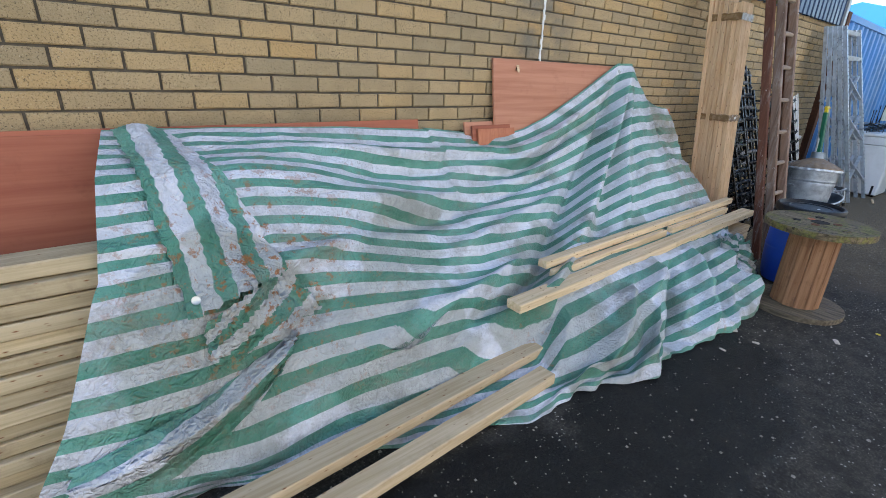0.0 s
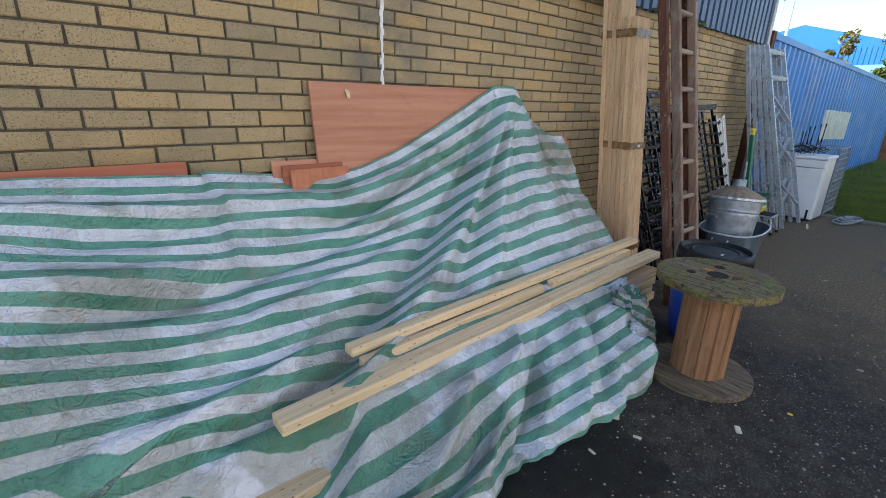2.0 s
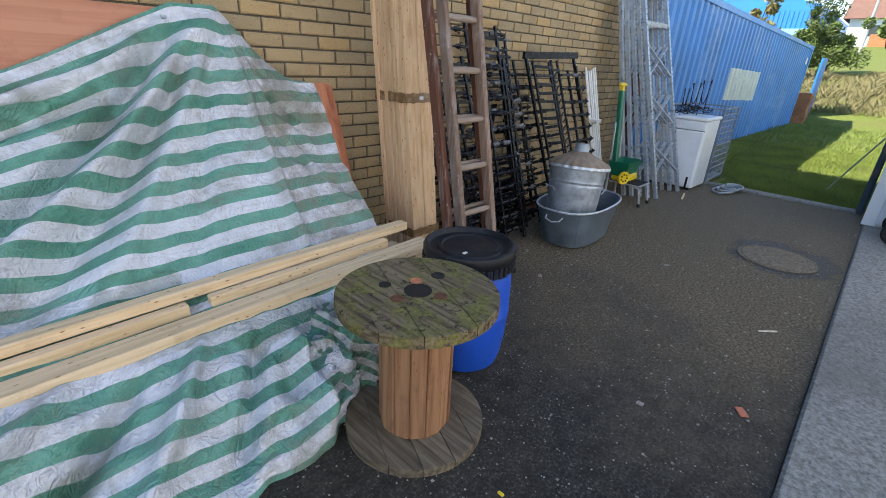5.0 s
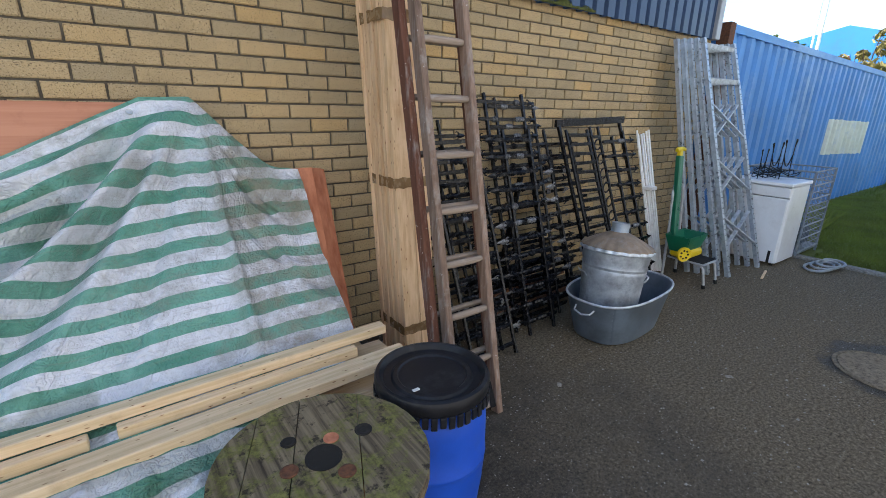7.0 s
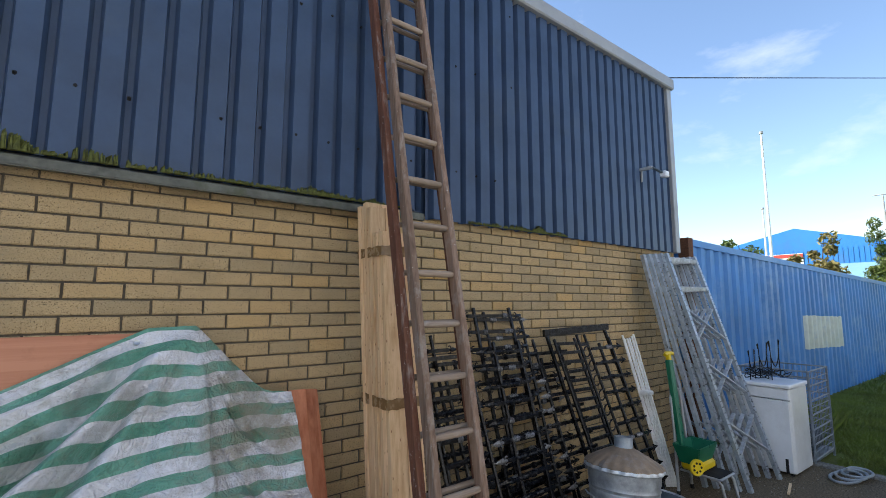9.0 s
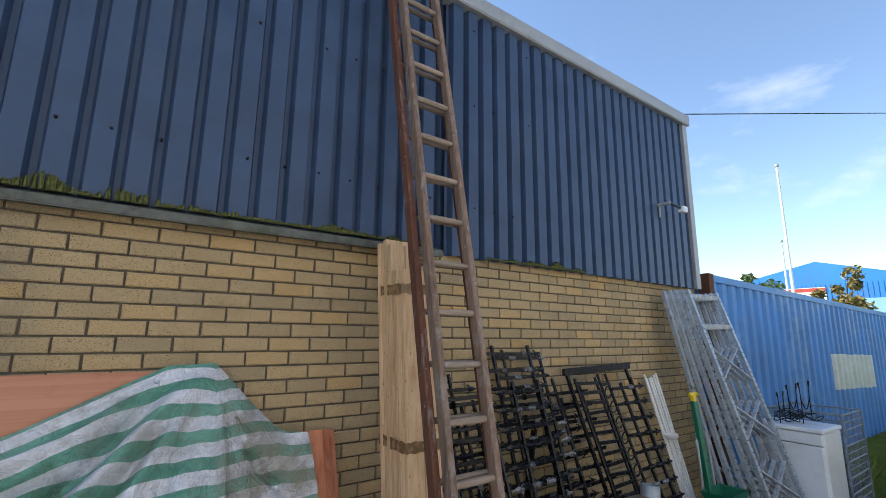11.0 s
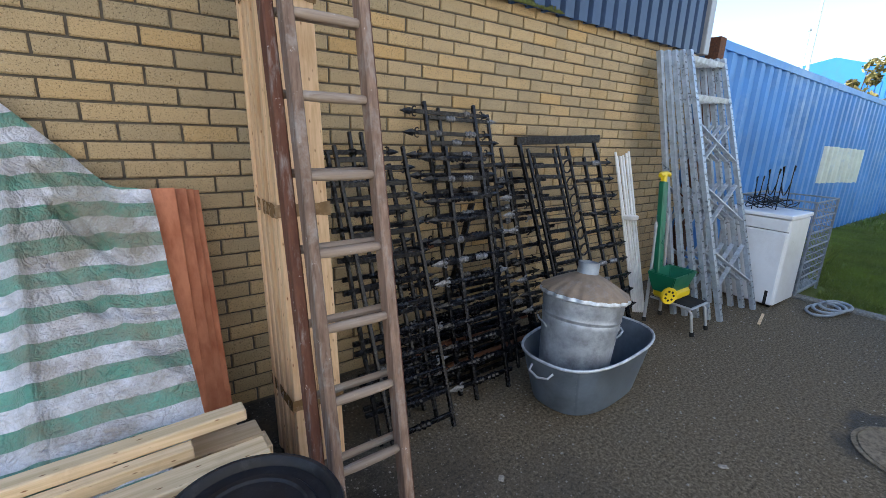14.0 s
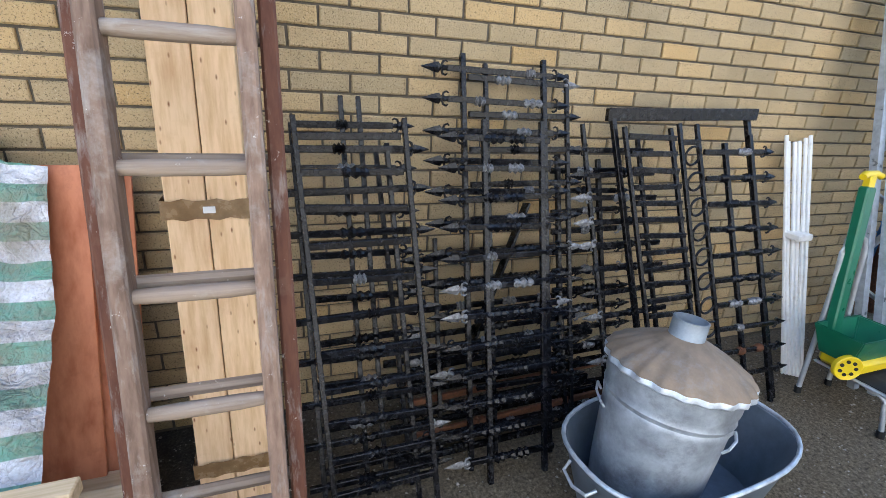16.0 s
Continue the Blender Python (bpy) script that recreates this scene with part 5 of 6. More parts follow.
binm = Matrix.Translation((5.98, -0.89, 0.03)) @ Matrix.Rotation(radians(7), 4, "Y") @ Matrix.Rotation(radians(-2), 4, "X") @ Matrix.Diagonal((1.03, 1.03, 1.17, 1))
inc = thing("incinerator_bin", (6.02, -0.90, 0.025), "galvanised incinerator bin with rusty fluted lid, standing in a bath", "bin")
prof = [(0.165, 0.0), (0.172, 0.006), (0.185, 0.12), (0.203, 0.36), (0.208, 0.375), (0.204, 0.385), (0.212, 0.40), (0.207, 0.415), (0.214, 0.435), (0.216, 0.50)]
part("body", lathe(bmesh.new(), prof, 48, binm), M_BIN, inc, "dented grey body", True)
fl = lambda a, i: 1.0 + (0.022 * math.cos(22 * a) if i < 4 else (0.012 * math.cos(22 * a) if i < 6 else 0))
part("lid", lathe(bmesh.new(), [(0.222, 0.492), (0.230, 0.496), (0.232, 0.508), (0.222, 0.520), (0.16, 0.552), (0.10, 0.578), (0.062, 0.592), (0.058, 0.595)], 132, binm, fl), M_LIDR, inc, "rusty fluted lid", True)
part("lid_edge", lathe(bmesh.new(), [(0.226, 0.484), (0.2335, 0.490), (0.2335, 0.504), (0.228, 0.510)], 132, binm, lambda a, i: 1.0 + 0.02 * math.cos(22 * a)), M_GALV, inc, "bright scalloped lid edge", True)
part("chimney", lathe(bmesh.new(), [(0.060, 0.585), (0.056, 0.592), (0.056, 0.648), (0.050, 0.649), (0.050, 0.605), (0.0, 0.603)], 32, binm), M_GALV_D, inc, "short flue collar", True)
for sgn in (1, -1):
    q = [binm @ Vector((0.208 * math.cos(a), 0.208 * math.sin(a), z)) for a, z in ((sgn * 1.35 - 2.4 - .3, 0.33), (sgn * 1.35 - 2.4 - .3, 0.35), (sgn * 1.35 - 2.4, 0.352), (sgn * 1.35 - 2.4 + .3, 0.35), (sgn * 1.35 - 2.4 + .3, 0.33))]
    q = [p + (p - Vector((6.02, -0.90, p.z))) * (0.08 if 0 < i < 4 else 0) for i, p in enumerate(q)]
    part("handle", tube(bmesh.new(), q, 0.005, 6), M_GALV, inc)
solo("paper_scrap", B((6.10, -0.985, 0.60), (6.118, -0.978, 0.602), Matrix.Translation((0, 0, 0.02))), M_PVC, "scrap of white paper on the rusty lid", "paper")

# ---- step stool and grass spreader ----
stool = thing("step_stool", (7.53, -0.72, 0), "small folding step stool with grey tube legs and a dark tread", "step stool")
for x in (7.43, 7.66):
    part("leg", tube(bmesh.new(), [(x, -0.915, 0.012), (x, -0.885, 0.17), (x, -0.86, 0.20), (x, -0.80, 0.205)], 0.0125, 10), M_STEELG, stool, "", True)
    part("foot", tube(bmesh.new(), [(x, -0.917, 0.0), (x, -0.912, 0.035)], 0.017, 10), M_RUBBER, stool, "black rubber foot")
for x, xt in ((7.40, 7.44), (7.65, 7.62)):
    top = [(xt, -0.50, 0.80), (xt + (0.02 if x < 7.5 else -0.02), -0.49, 0.86), (xt + (0.06 if x < 7.5 else -0.06), -0.485, 0.88)]
    part("leg", tube(bmesh.new(), [(x, -0.545, 0.012), (x + (xt - x) * 0.3, -0.535, 0.3), (xt, -0.515, 0.6)] + top, 0.0125, 10), M_STEELG, stool, "", True)
    part("foot", tube(bmesh.new(), [(x, -0.547, 0.0), (x, -0.543, 0.035)], 0.017, 10), M_RUBBER, stool, "black rubber foot")
part("handle_bar", tube(bmesh.new(), [(7.50, -0.485, 0.88), (7.56, -0.485, 0.88)], 0.0125, 10), M_STEELG, stool)
part("tread_edge", B((7.405, -0.895, 0.207), (7.685, -0.56, 0.222), bevel=0.006), M_STEELG, stool, "pale metal tread edge")
part("tread", B((7.418, -0.88, 0.2235), (7.672, -0.57, 0.228), bevel=0.0015), M_RUBBER, stool, "dark ribbed rubber tread")

spr = thing("grass_spreader", (7.51, -0.66, 0.228), "green and yellow plastic lawn spreader standing on the stool", "lawn spreader")
sm = Matrix.Translation((7.50, -0.66, 0.222))
bm = bmesh.new()
lo = [(-0.13, -0.075, 0.07), (0.13, -0.075, 0.07), (0.13, 0.075, 0.07), (-0.13, 0.075, 0.07)]
hi = [(-0.175, -0.115, 0.225), (0.175, -0.115, 0.225), (0.175, 0.115, 0.225), (-0.175, 0.115, 0.225)]
inn = [(x * 0.93, y * 0.90, z) for x, y, z in hi]
inl = [(x * 0.85, y * 0.8, 0.10) for x, y, z in lo]
R = [[bm.verts.new(sm @ Vector(p)) for p in q] for q in (lo, hi, inn, inl)]
for a, b in zip(R, R[1:]):
    for k in range(4):
        bm.faces.new((a[k], a[(k + 1) % 4], b[(k + 1) % 4], b[k]))
bm.faces.new(R[0][::-1])
bm.faces.new(R[3])
bmesh.ops.bevel(bm, geom=bm.edges[:], offset=0.006, segments=2, affect="EDGES")
part("hopper", bm, M_GREENP, spr, "", True)
bm = bmesh.new()
box(bm, (-0.12, -0.10, 0.012), (0.155, 0.08, 0.09), sm, 0.02)
part("base", bm, M_YELLOWP, spr, "yellow spreader base", True)
wheel = part("wheel", lathe(bmesh.new(), [(0.062, -0.014), (0.066, -0.010), (0.066, 0.010), (0.062, 0.014), (0.045, 0.006), (0.012, 0.010), (0.0, 0.010)], 28, sm @ Matrix.Translation((-0.155, -0.075, 0.068)) @ Matrix.Rotation(radians(90), 4, "X") @ Matrix.Rotation(radians(-25), 4, "Y")), M_YELLOWP, spr, "yellow wheel with holes", True)
for k in range(7):
    a = 2 * math.pi * k / 7
    mh = sm @ Matrix.Translation((-0.155, -0.075, 0.068)) @ Matrix.Rotation(radians(90), 4, "X") @ Matrix.Rotation(radians(-25), 4, "Y") @ Matrix.Translation((0.036 * math.cos(a), 0.036 * math.sin(a), 0.006))
    part("wheel_hole", lathe(bmesh.new(), [(0.009, 0.001), (0.009, 0.006)], 10, mh), M_RUBBER, wheel)
part("shaft", beam(bmesh.new(), (7.44, -0.585, 0.31), (7.50, -0.475, 1.13), 0.066, 0.048, (0, -1, 0.25), 0.008), M_GREENP, spr, "green tapered handle shaft")
part("neck", beam(bmesh.new(), (7.499, -0.477, 1.11), (7.503, -0.47, 1.185), 0.042, 0.037, (0, -1, 0.25), 0.006), M_YELLOWP, spr)
part("grip", tube(bmesh.new(), [(7.43, -0.478, 1.178), (7.46, -0.47, 1.19), (7.55, -0.466, 1.19), (7.58, -0.474, 1.178)], [0.016, 0.018, 0.018, 0.016], 10), M_YELLOWP, spr, "yellow T grip", True)


# ---- racking frames ----
def rack_frame(k):
    t = thing("racking_frame", (7.95 - 0.045 * k, -0.92 + 0.075 * k, 0), "galvanised pallet-racking end frame leaning on the wall", "racking frame", "stack of racking frames")
    fl_, fr_ = Vector((7.95 - 0.045 * k, -0.92 + 0.075 * k, 0.003)), Vector((8.52 - 0.045 * k, -0.965 + 0.075 * k, 0.003))
    tl, tr = Vector((7.95 - 0.05 * k, -0.30 + 0.036 * k, 2.165 - 0.004 * k)), Vector((8.55 - 0.05 * k, -0.31 + 0.036 * k, 2.165 - 0.004 * k))
    up = Vector((0, -1, 0.18))
    for a, b in ((fl_, tl), (fr_, tr)):
        bm = bmesh.new()
        d = (b - a)
        side = d.normalized().cross(up).normalized()
        n = side.cross(d.normalized())
        fold = ((-0.023, -0.034), (-0.023, 0.0025), (0.023, 0.0025), (0.023, -0.034), (0.018, -0.034), (0.018, -0.0025), (-0.018, -0.0025), (-0.018, -0.034))
        ends = [[bm.verts.new(p + side * q + n * r) for q, r in fold] for p in (a, b)]
        for i in range(8):
            bm.faces.new((ends[0][i], ends[0][(i + 1) % 8], ends[1][(i + 1) % 8], ends[1][i]))
        bm.faces.new(ends[0][::-1])
        bm.faces.new(ends[1])
        u = part("upright", bm, M_RACK, t, "perforated steel upright")
        if k < 3:
            bm = bmesh.new()
            m = int(d.length / 0.05)
            for i in range(1, m):
                c = a + d * (i / m) + n * 0.0045
                for sg in (1, -1):
                    beam(bm, c + side * 0.010 * sg - d.normalized() * 0.006, c + side * 0.010 * sg + d.normalized() * 0.006, 0.005, 0.001, up)
            tagged(part("slot_row", bm, M_RUBBER, u, "dark punched slots"), kind="stuff")

    def at(side_, f):
        return (fl_ + (tl - fl_) * f) if side_ == 0 else (fr_ + (tr - fr_) * f)
    back = Vector((0, 0.018, 0))
    for f in (0.972, 0.83):
        part("brace", beam(bmesh.new(), at(0, f) + back, at(1, f) + back, 0.03, 0.042, (0, -0.3, 1)), M_GALV, t)
    for f0, f1 in ((0.735, 0.585), (0.50, 0.35), (0.26, 0.11)):
        for s0 in (0, 1):
            part("brace", beam(bmesh.new(), at(s0, f0) + back * (1 + s0 * 0.8), at(1 - s0, f1) + back * (1 + s0 * 0.8), 0.012, 0.036, up), M_GALV, t)


for k in range(5):
    rack_frame(k)

# ---- white appliance, wire cage and odd wire ----
frz = thing("freezer", (8.9, -0.76, 0), "white undercounter freezer standing on the asphalt edge", "freezer")
fm = Matrix.Translation((8.66, -1.04, 0.0)) @ Matrix.Rotation(radians(-1.5), 4, "Z")
part("cabinet", B((0.045, 0.0, 0.02), (0.49, 0.55, 0.815), fm, 0.012), M_GREY_W, frz, "smooth white cabinet")
part("door", B((0.0, 0.004, 0.03), (0.036, 0.546, 0.70), fm, 0.012), M_GREY_W, frz, "plain white door")
part("control_panel", B((0.0, 0.004, 0.708), (0.036, 0.546, 0.812), fm, 0.008), M_GREY_W, frz, "white panel strip above the door")
part("gasket", B((0.034, 0.012, 0.04), (0.047, 0.54, 0.80), fm), M_TRIM, frz)
part("top_panel", B((-0.012, -0.012, 0.818), (0.50, 0.56, 0.856), fm, 0.008), M_PAINTW, frz, "white worktop lid")
part("kick_slot", B((-0.003, 0.05, 0.034), (0.002, 0.075, 0.16), fm), M_RUBBER, frz, "dark slot at the door's foot")
for x in (0.05, 0.44):
    for y in (0.04, 0.5):
        part("foot", tube(bmesh.new(), [fm @ Vector((x, y, 0.0)), fm @ Vector((x, y, 0.024))], 0.016, 8), M_RUBBER, frz)

cage = thing("wire_crate", (9.55, -0.8, 0), "grey wire mesh crate on the grass edge", "wire crate")
c0, c1 = (9.24, -1.05, 0.0), (9.92, -0.42, 0.94)
for x in (c0[0], c1[0]):
    for y in (c0[1], c1[1]):
        part("post", tube(bmesh.new(), [(x, y, -0.03), (x, y, 0.94)], 0.013, 6), M_GALV_D, cage)
bm = bmesh.new()
for i in range(13):
    z = 0.05 + i * 0.0735
    tube(bm, [(c0[0], c0[1], z), (c1[0], c0[1], z), (c1[0], c1[1], z), (c0[0], c1[1], z), (c0[0], c0[1], z)], 0.0045 if i % 2 else 0.009, 5, False)
for i in range(15):
    x = c0[0] + (c1[0] - c0[0]) * i / 14
    for y in (c0[1], c1[1]):
        tube(bm, [(x, y, 0.03), (x, y, 0.93)], 0.003, 4)
    y = c0[1] + (c1[1] - c0[1]) * i / 14
    for xx in (c0[0], c1[0]):
        tube(bm, [(xx, y, 0.03), (xx, y, 0.93)], 0.003, 4)
part("mesh", bm, M_GALV_D, cage, "wire mesh sides")
part("tray", B((c0[0], c0[1], 0.02), (c1[0], c1[1], 0.05)), M_GALV_D, cage)
part("load", B((9.3, -1.0, 0.055), (9.8, -0.5, 0.3), bevel=0.05), M_CONT2, cage, "dark scrap in the crate")

wire = thing("wire_stand", (8.98, -0.76, 0.857), "tangle of black wire plant stands on the freezer", "wire stand")
wr = random.Random(5)
for cx, cy, h, w in ((8.80, -0.70, 0.30, 0.07), (9.02, -0.84, 0.40, 0.13), (9.06, -0.72, 0.36, 0.12)):
    bm = tube(bmesh.new(), [(cx - w, cy, 0.858), (cx - w * 0.92, cy, 0.858 + h * 0.6), (cx - w * 1.05, cy, 0.858 + h), (cx - w * 1.3, cy, 0.85 + h), (cx - w * 1.1, cy, 0.84 + h * 0.9)], 0.0048, 6)
    part("upright_wire", bm, M_IRON, wire, "", True)
    bm = tube(bmesh.new(), [(cx + w, cy, 0.858), (cx + w * 0.92, cy, 0.858 + h * 0.6), (cx + w * 1.05, cy, 0.858 + h), (cx + w * 1.3, cy, 0.85 + h), (cx + w * 1.1, cy, 0.84 + h * 0.9)], 0.0048, 6)
    part("upright_wire", bm, M_IRON, wire, "", True)
    bm = tube(bmesh.new(), [(cx + w * (k / 6 - 1), cy, 0.858 + h * (0.62 - 0.30 * math.sin(math.pi * k / 12))) for k in range(13)], 0.0055, 6)
    part("loop", bm, M_IRON, wire, "", True)
for i in range(9):
    r = wr.uniform(0.06, 0.15)
    c = Vector((8.98 + wr.uniform(-.12, .1), -0.76 + wr.uniform(-.1, .1), 0.878 + wr.uniform(0, .07)))
    bm = tube(bmesh.new(), [c + Vector((r * math.cos(a * math.pi / 8), r * math.sin(a * math.pi / 8) * 0.8, 0.02 * math.sin(a + i))) for a in range(17)], 0.005, 5, False)
    part("ring", bm, M_IRON, wire)

hose = bmesh.new()
pts = []
for i in range(60):
    a = i * 0.35
    pts.append((8.95 + 0.22 * math.cos(a) * (1 - i / 140) + 0.004 * i, -1.32 + 0.10 * math.sin(a) - 0.0015 * i, 0.02 + 0.0006 * i))
solo("hose", tube(hose, pts, 0.012, 8), M_HOSE, "loosely coiled grey hose at the edge of the grass", "hose", smooth=True)
solo("stick", beam(bmesh.new(), (8.15, -1.12, 0.012), (8.42, -1.06, 0.014), 0.02, 0.012), M_PINE_X, "pale strip of wood on the asphalt", "stick")

# ---- far side: white door panel, wheeled bin, leaning sheet ----
shed = thing("shed", (8.8, -3.2, 0), "white panelled shed at the end of the concrete path", "shed")
sh = Matrix.Translation((8.66, -2.64, 0.03)) @ Matrix.Rotation(radians(-1.5), 4, "Z")
part("end_wall", B((0.0, -2.2, 0), (0.06, 0, 2.3), sh), M_PAINTW, shed)
part("side_wall", B((0.064, -0.06, 0), (7.5, 0.0, 2.3), sh), M_SHEDGREY, shed, "grey sheeted side")
part("roof", B((-0.12, -2.4, 2.305), (7.7, 0.14, 2.40), sh), M_CONT2, shed, "dark flat roof edge")
door = part("door", B((-0.035, -1.02, 0.02), (-0.004, -0.10, 2.02), sh, 0.008), M_GREY_W, shed, "white plastic door")
part("lower_panel", B((-0.043, -0.90, 0.14), (-0.036, -0.22, 0.92), sh, 0.006), M_GREY_W, door)
part("upper_pane", B((-0.043, -0.90, 1.08), (-0.036, -0.22, 1.90), sh, 0.006), M_GLASS_D, door, "dark glazed pane")
part("door_handle", B((-0.075, -0.20, 0.98), (-0.036, -0.17, 1.14), sh, 0.006), M_BLACKP, door, "black lever handle")
part("downpipe", tube(bmesh.new(), [sh @ Vector((0.45, 0.05, 0.0)), sh @ Vector((0.45, 0.05, 2.3))], 0.03, 12), M_CONT2, shed, "dark downpipe")
lean_sheet = solo("leaning_panel", beam(bmesh.new(), (9.35, -2.58, -0.02), (9.6, -2.60, 1.9), 0.03, 0.22, (0.95, 0.0, -0.12), 0.003), M_CONT2, "dark sheet leaning by the shed", "panel")
solo("pole", tube(bmesh.new(), [(10.5, -2.2, -0.03), (9.9, -2.585, 0.8)], 0.009, 8), M_STEELG, "thin grey pole leaning on the shed", "pole")
wb = thing("wheeled_bin", (8.25, -3.05, 0.03), "black wheeled bin on the concrete path", "wheeled bin")
wm = Matrix.Translation((8.28, -3.12, 0.03))
bm = bmesh.new()
lo = [(-0.19, -0.20, 0.04), (0.19, -0.20, 0.04), (0.19, 0.20, 0.04), (-0.19, 0.20, 0.04)]
hi = [(-0.25, -0.28, 0.96), (0.25, -0.28, 0.96), (0.25, 0.26, 0.96), (-0.25, 0.26, 0.96)]
R = [[bm.verts.new(wm @ Vector(p)) for p in q] for q in (lo, hi)]
for k in range(4):
    bm.faces.new((R[0][k], R[0][(k + 1) % 4], R[1][(k + 1) % 4], R[1][k]))
bm.faces.new(R[0][::-1])
bm.faces.new(R[1])
bmesh.ops.bevel(bm, geom=bm.edges[:], offset=0.015, segments=2, affect="EDGES")
part("body", bm, M_BLACKP, wb, "", True)
part("lid", B((-0.27, -0.31, 0.965), (0.27, 0.28, 1.02), wm, 0.02), M_BLACKP, wb)
for x in (-0.2, 0.2):
    part("wheel", lathe(bmesh.new(), [(0.09, -0.025), (0.1, -0.015), (0.1, 0.015), (0.09, 0.025)], 20, wm @ Matrix.Translation((x, 0.24, 0.10)) @ Matrix.Rotation(radians(90), 4, "Y")), M_RUBBER, wb, "", True)

# ---- grass, shrubs and the distance ----
def bank_z(x):
    return float(np.interp(x, (20.6, 24, 26, 28, 32, 60, 200), (-0.04, 0.5, 0.95, 1.3, 1.8, 4.0, 7)))


def blades(name, n, x0, x1, y0, y1, h0, h1, w, material, label, seed, zbase=-0.03, keep=None):
    r = random.Random(seed)
    vs, fs = [], []
    for _ in range(n):
        x, y = r.uniform(x0, x1), r.uniform(y0, y1)
        if keep and not keep(x, y):
            continue
        h = r.uniform(h0, h1) * (0.6 + 0.8 * max(0, 0.5 + noise.noise((x * 0.8, y * 0.8, seed))))
        a = r.uniform(0, 6.283)
        ww = w * r.uniform(0.6, 1.4)
        lx, ly = r.gauss(0, 0.45) * h, r.gauss(0, 0.45) * h
        zb, zbase = zbase, zbase + max(0.0, bank_z(x))
        k = len(vs)
        vs += [(x - ww * math.cos(a), y - ww * math.sin(a), zbase), (x + ww * math.cos(a), y + ww * math.sin(a), zbase), (x + lx * .4 + ww * .7 * math.cos(a), y + ly * .4 + ww * .7 * math.sin(a), zbase + h * .6), (x + lx, y + ly, zbase + h)]
        fs += [(k, k + 1, k + 2), (k, k + 2, k + 3)]
        zbase = zb
    ob = from_arrays(name, vs, fs, material)
    return tagged(ob, label, "grass", kind="stuff")


def clear(x, y):
    return not (x < 10.0 and y > -1.15 and x > 9.15) and not (y > 0.20 - 0.025 * x and 9 < x < 20.5)


blades("grass", 70000, 9.34, 15.0, -2.75, -0.1, 0.02, 0.055, 0.0028, M_GRASS, "short green lawn grass", 3, keep=clear)
blades("grass", 40000, 15.0, 30.0, -5, 1.0, 0.03, 0.09, 0.007, M_GRASS, "green grass further off", 4, keep=clear)
blades("weeds", 420, 9.95, 11.6, -0.85, -0.22, 0.08, 0.26, 0.004, M_GRASS, "long weeds by the container's foot", 5, keep=clear)
blades("dry_grass", 16000, 22.5, 29.0, -6, 3.0, 0.12, 0.34, 0.006, M_GRASS_DRY, "tall dry grass along the boundary", 6)


def shrub(x, y, z0, w, h, n, material, label, seed, leaf=0.055, name="bush"):
    r = random.Random(seed)
    t = thing(name, (x, y, z0), label, "bush" if name == "bush" else "tree")
    bm = bmesh.new()
    tips = []
    for i in range(9):
        a = r.uniform(0, 6.28)
        top = Vector((x + w * 0.36 * math.cos(a) * r.uniform(.3, 1), y + w * 0.36 * math.sin(a) * r.uniform(.3, 1), z0 + h * r.uniform(0.45, 0.95)))
        mid = Vector((x, y, z0)).lerp(top, 0.5) + Vector((r.uniform(-.1, .1), r.uniform(-.1, .1), 0.1)) * w
        tube(bm, [(x, y, z0 - 0.05), mid, top], [0.03 * h / 2, 0.018 * h / 2, 0.006], 6)
        tips += [mid, top, mid.lerp(top, 0.5)]
    part("trunk", bm, M_BARK, t)
    vs, fs = [], []
    cl = [(r.choice(tips) + Vector((r.gauss(0, .16) * w, r.gauss(0, .16) * w, r.gauss(0, .10) * h)), r.uniform(0.12, 0.26) * w) for _ in range(26)]
    for _ in range(n):
        c, rad = r.choice(cl)
        d = Vector((r.gauss(0, 1), r.gauss(0, 1), r.gauss(0, 1))).normalized() * rad * r.uniform(0.5, 1.0)
        p = c + d
        if p.z < z0 + 0.02:
            continue
        s = leaf * r.uniform(0.6, 1.3)
        a, b = Vector((r.gauss(0, 1), r.gauss(0, 1), r.gauss(0, 1))).normalized(), Vector((r.gauss(0, 1), r.gauss(0, 1), r.gauss(0, 1))).normalized()
        k = len(vs)
        vs += [p - a * s, p + b * s * 0.55, p + a * s, p - b * s * 0.55]
        fs.append((k, k + 1, k + 2, k + 3))
    cr = from_arrays("crown", vs, fs, material)
    attach(cr, t)
    return t


shrub(28.5, 0.2, 1.2, 1.9, 2.3, 9000, M_LEAF, "dense green bush at the end of the lawn", 1)
shrub(29.0, 1.0, 1.35, 1.7, 3.4, 7000, M_LEAF, "taller green bush behind another", 2)
shrub(26.0, 2.45, 0.9, 1.5, 3.8, 3400, M_LEAF_A, "thin autumn-leaved small tree behind the container", 3, 0.10, "tree")
shrub(22.0, 3.8, 0.15, 1.3, 4.0, 2600, M_LEAF, "olive bush behind the container", 4, 0.09)
shrub(14.0, 2.95, 0.0, 0.9, 3.2, 1200, M_LEAF_A, "bare-topped bush behind the container", 5, 0.06)
shrub(24, -3.0, 0.5, 1.1, 1.9, 1200, M_LEAF, "green bush beside the lawn", 6)
shrub(56, -0.35, 3.6, 2.0, 4.2, 3600, M_LEAF, "dark round tree on the rise", 8, 0.22, "tree")
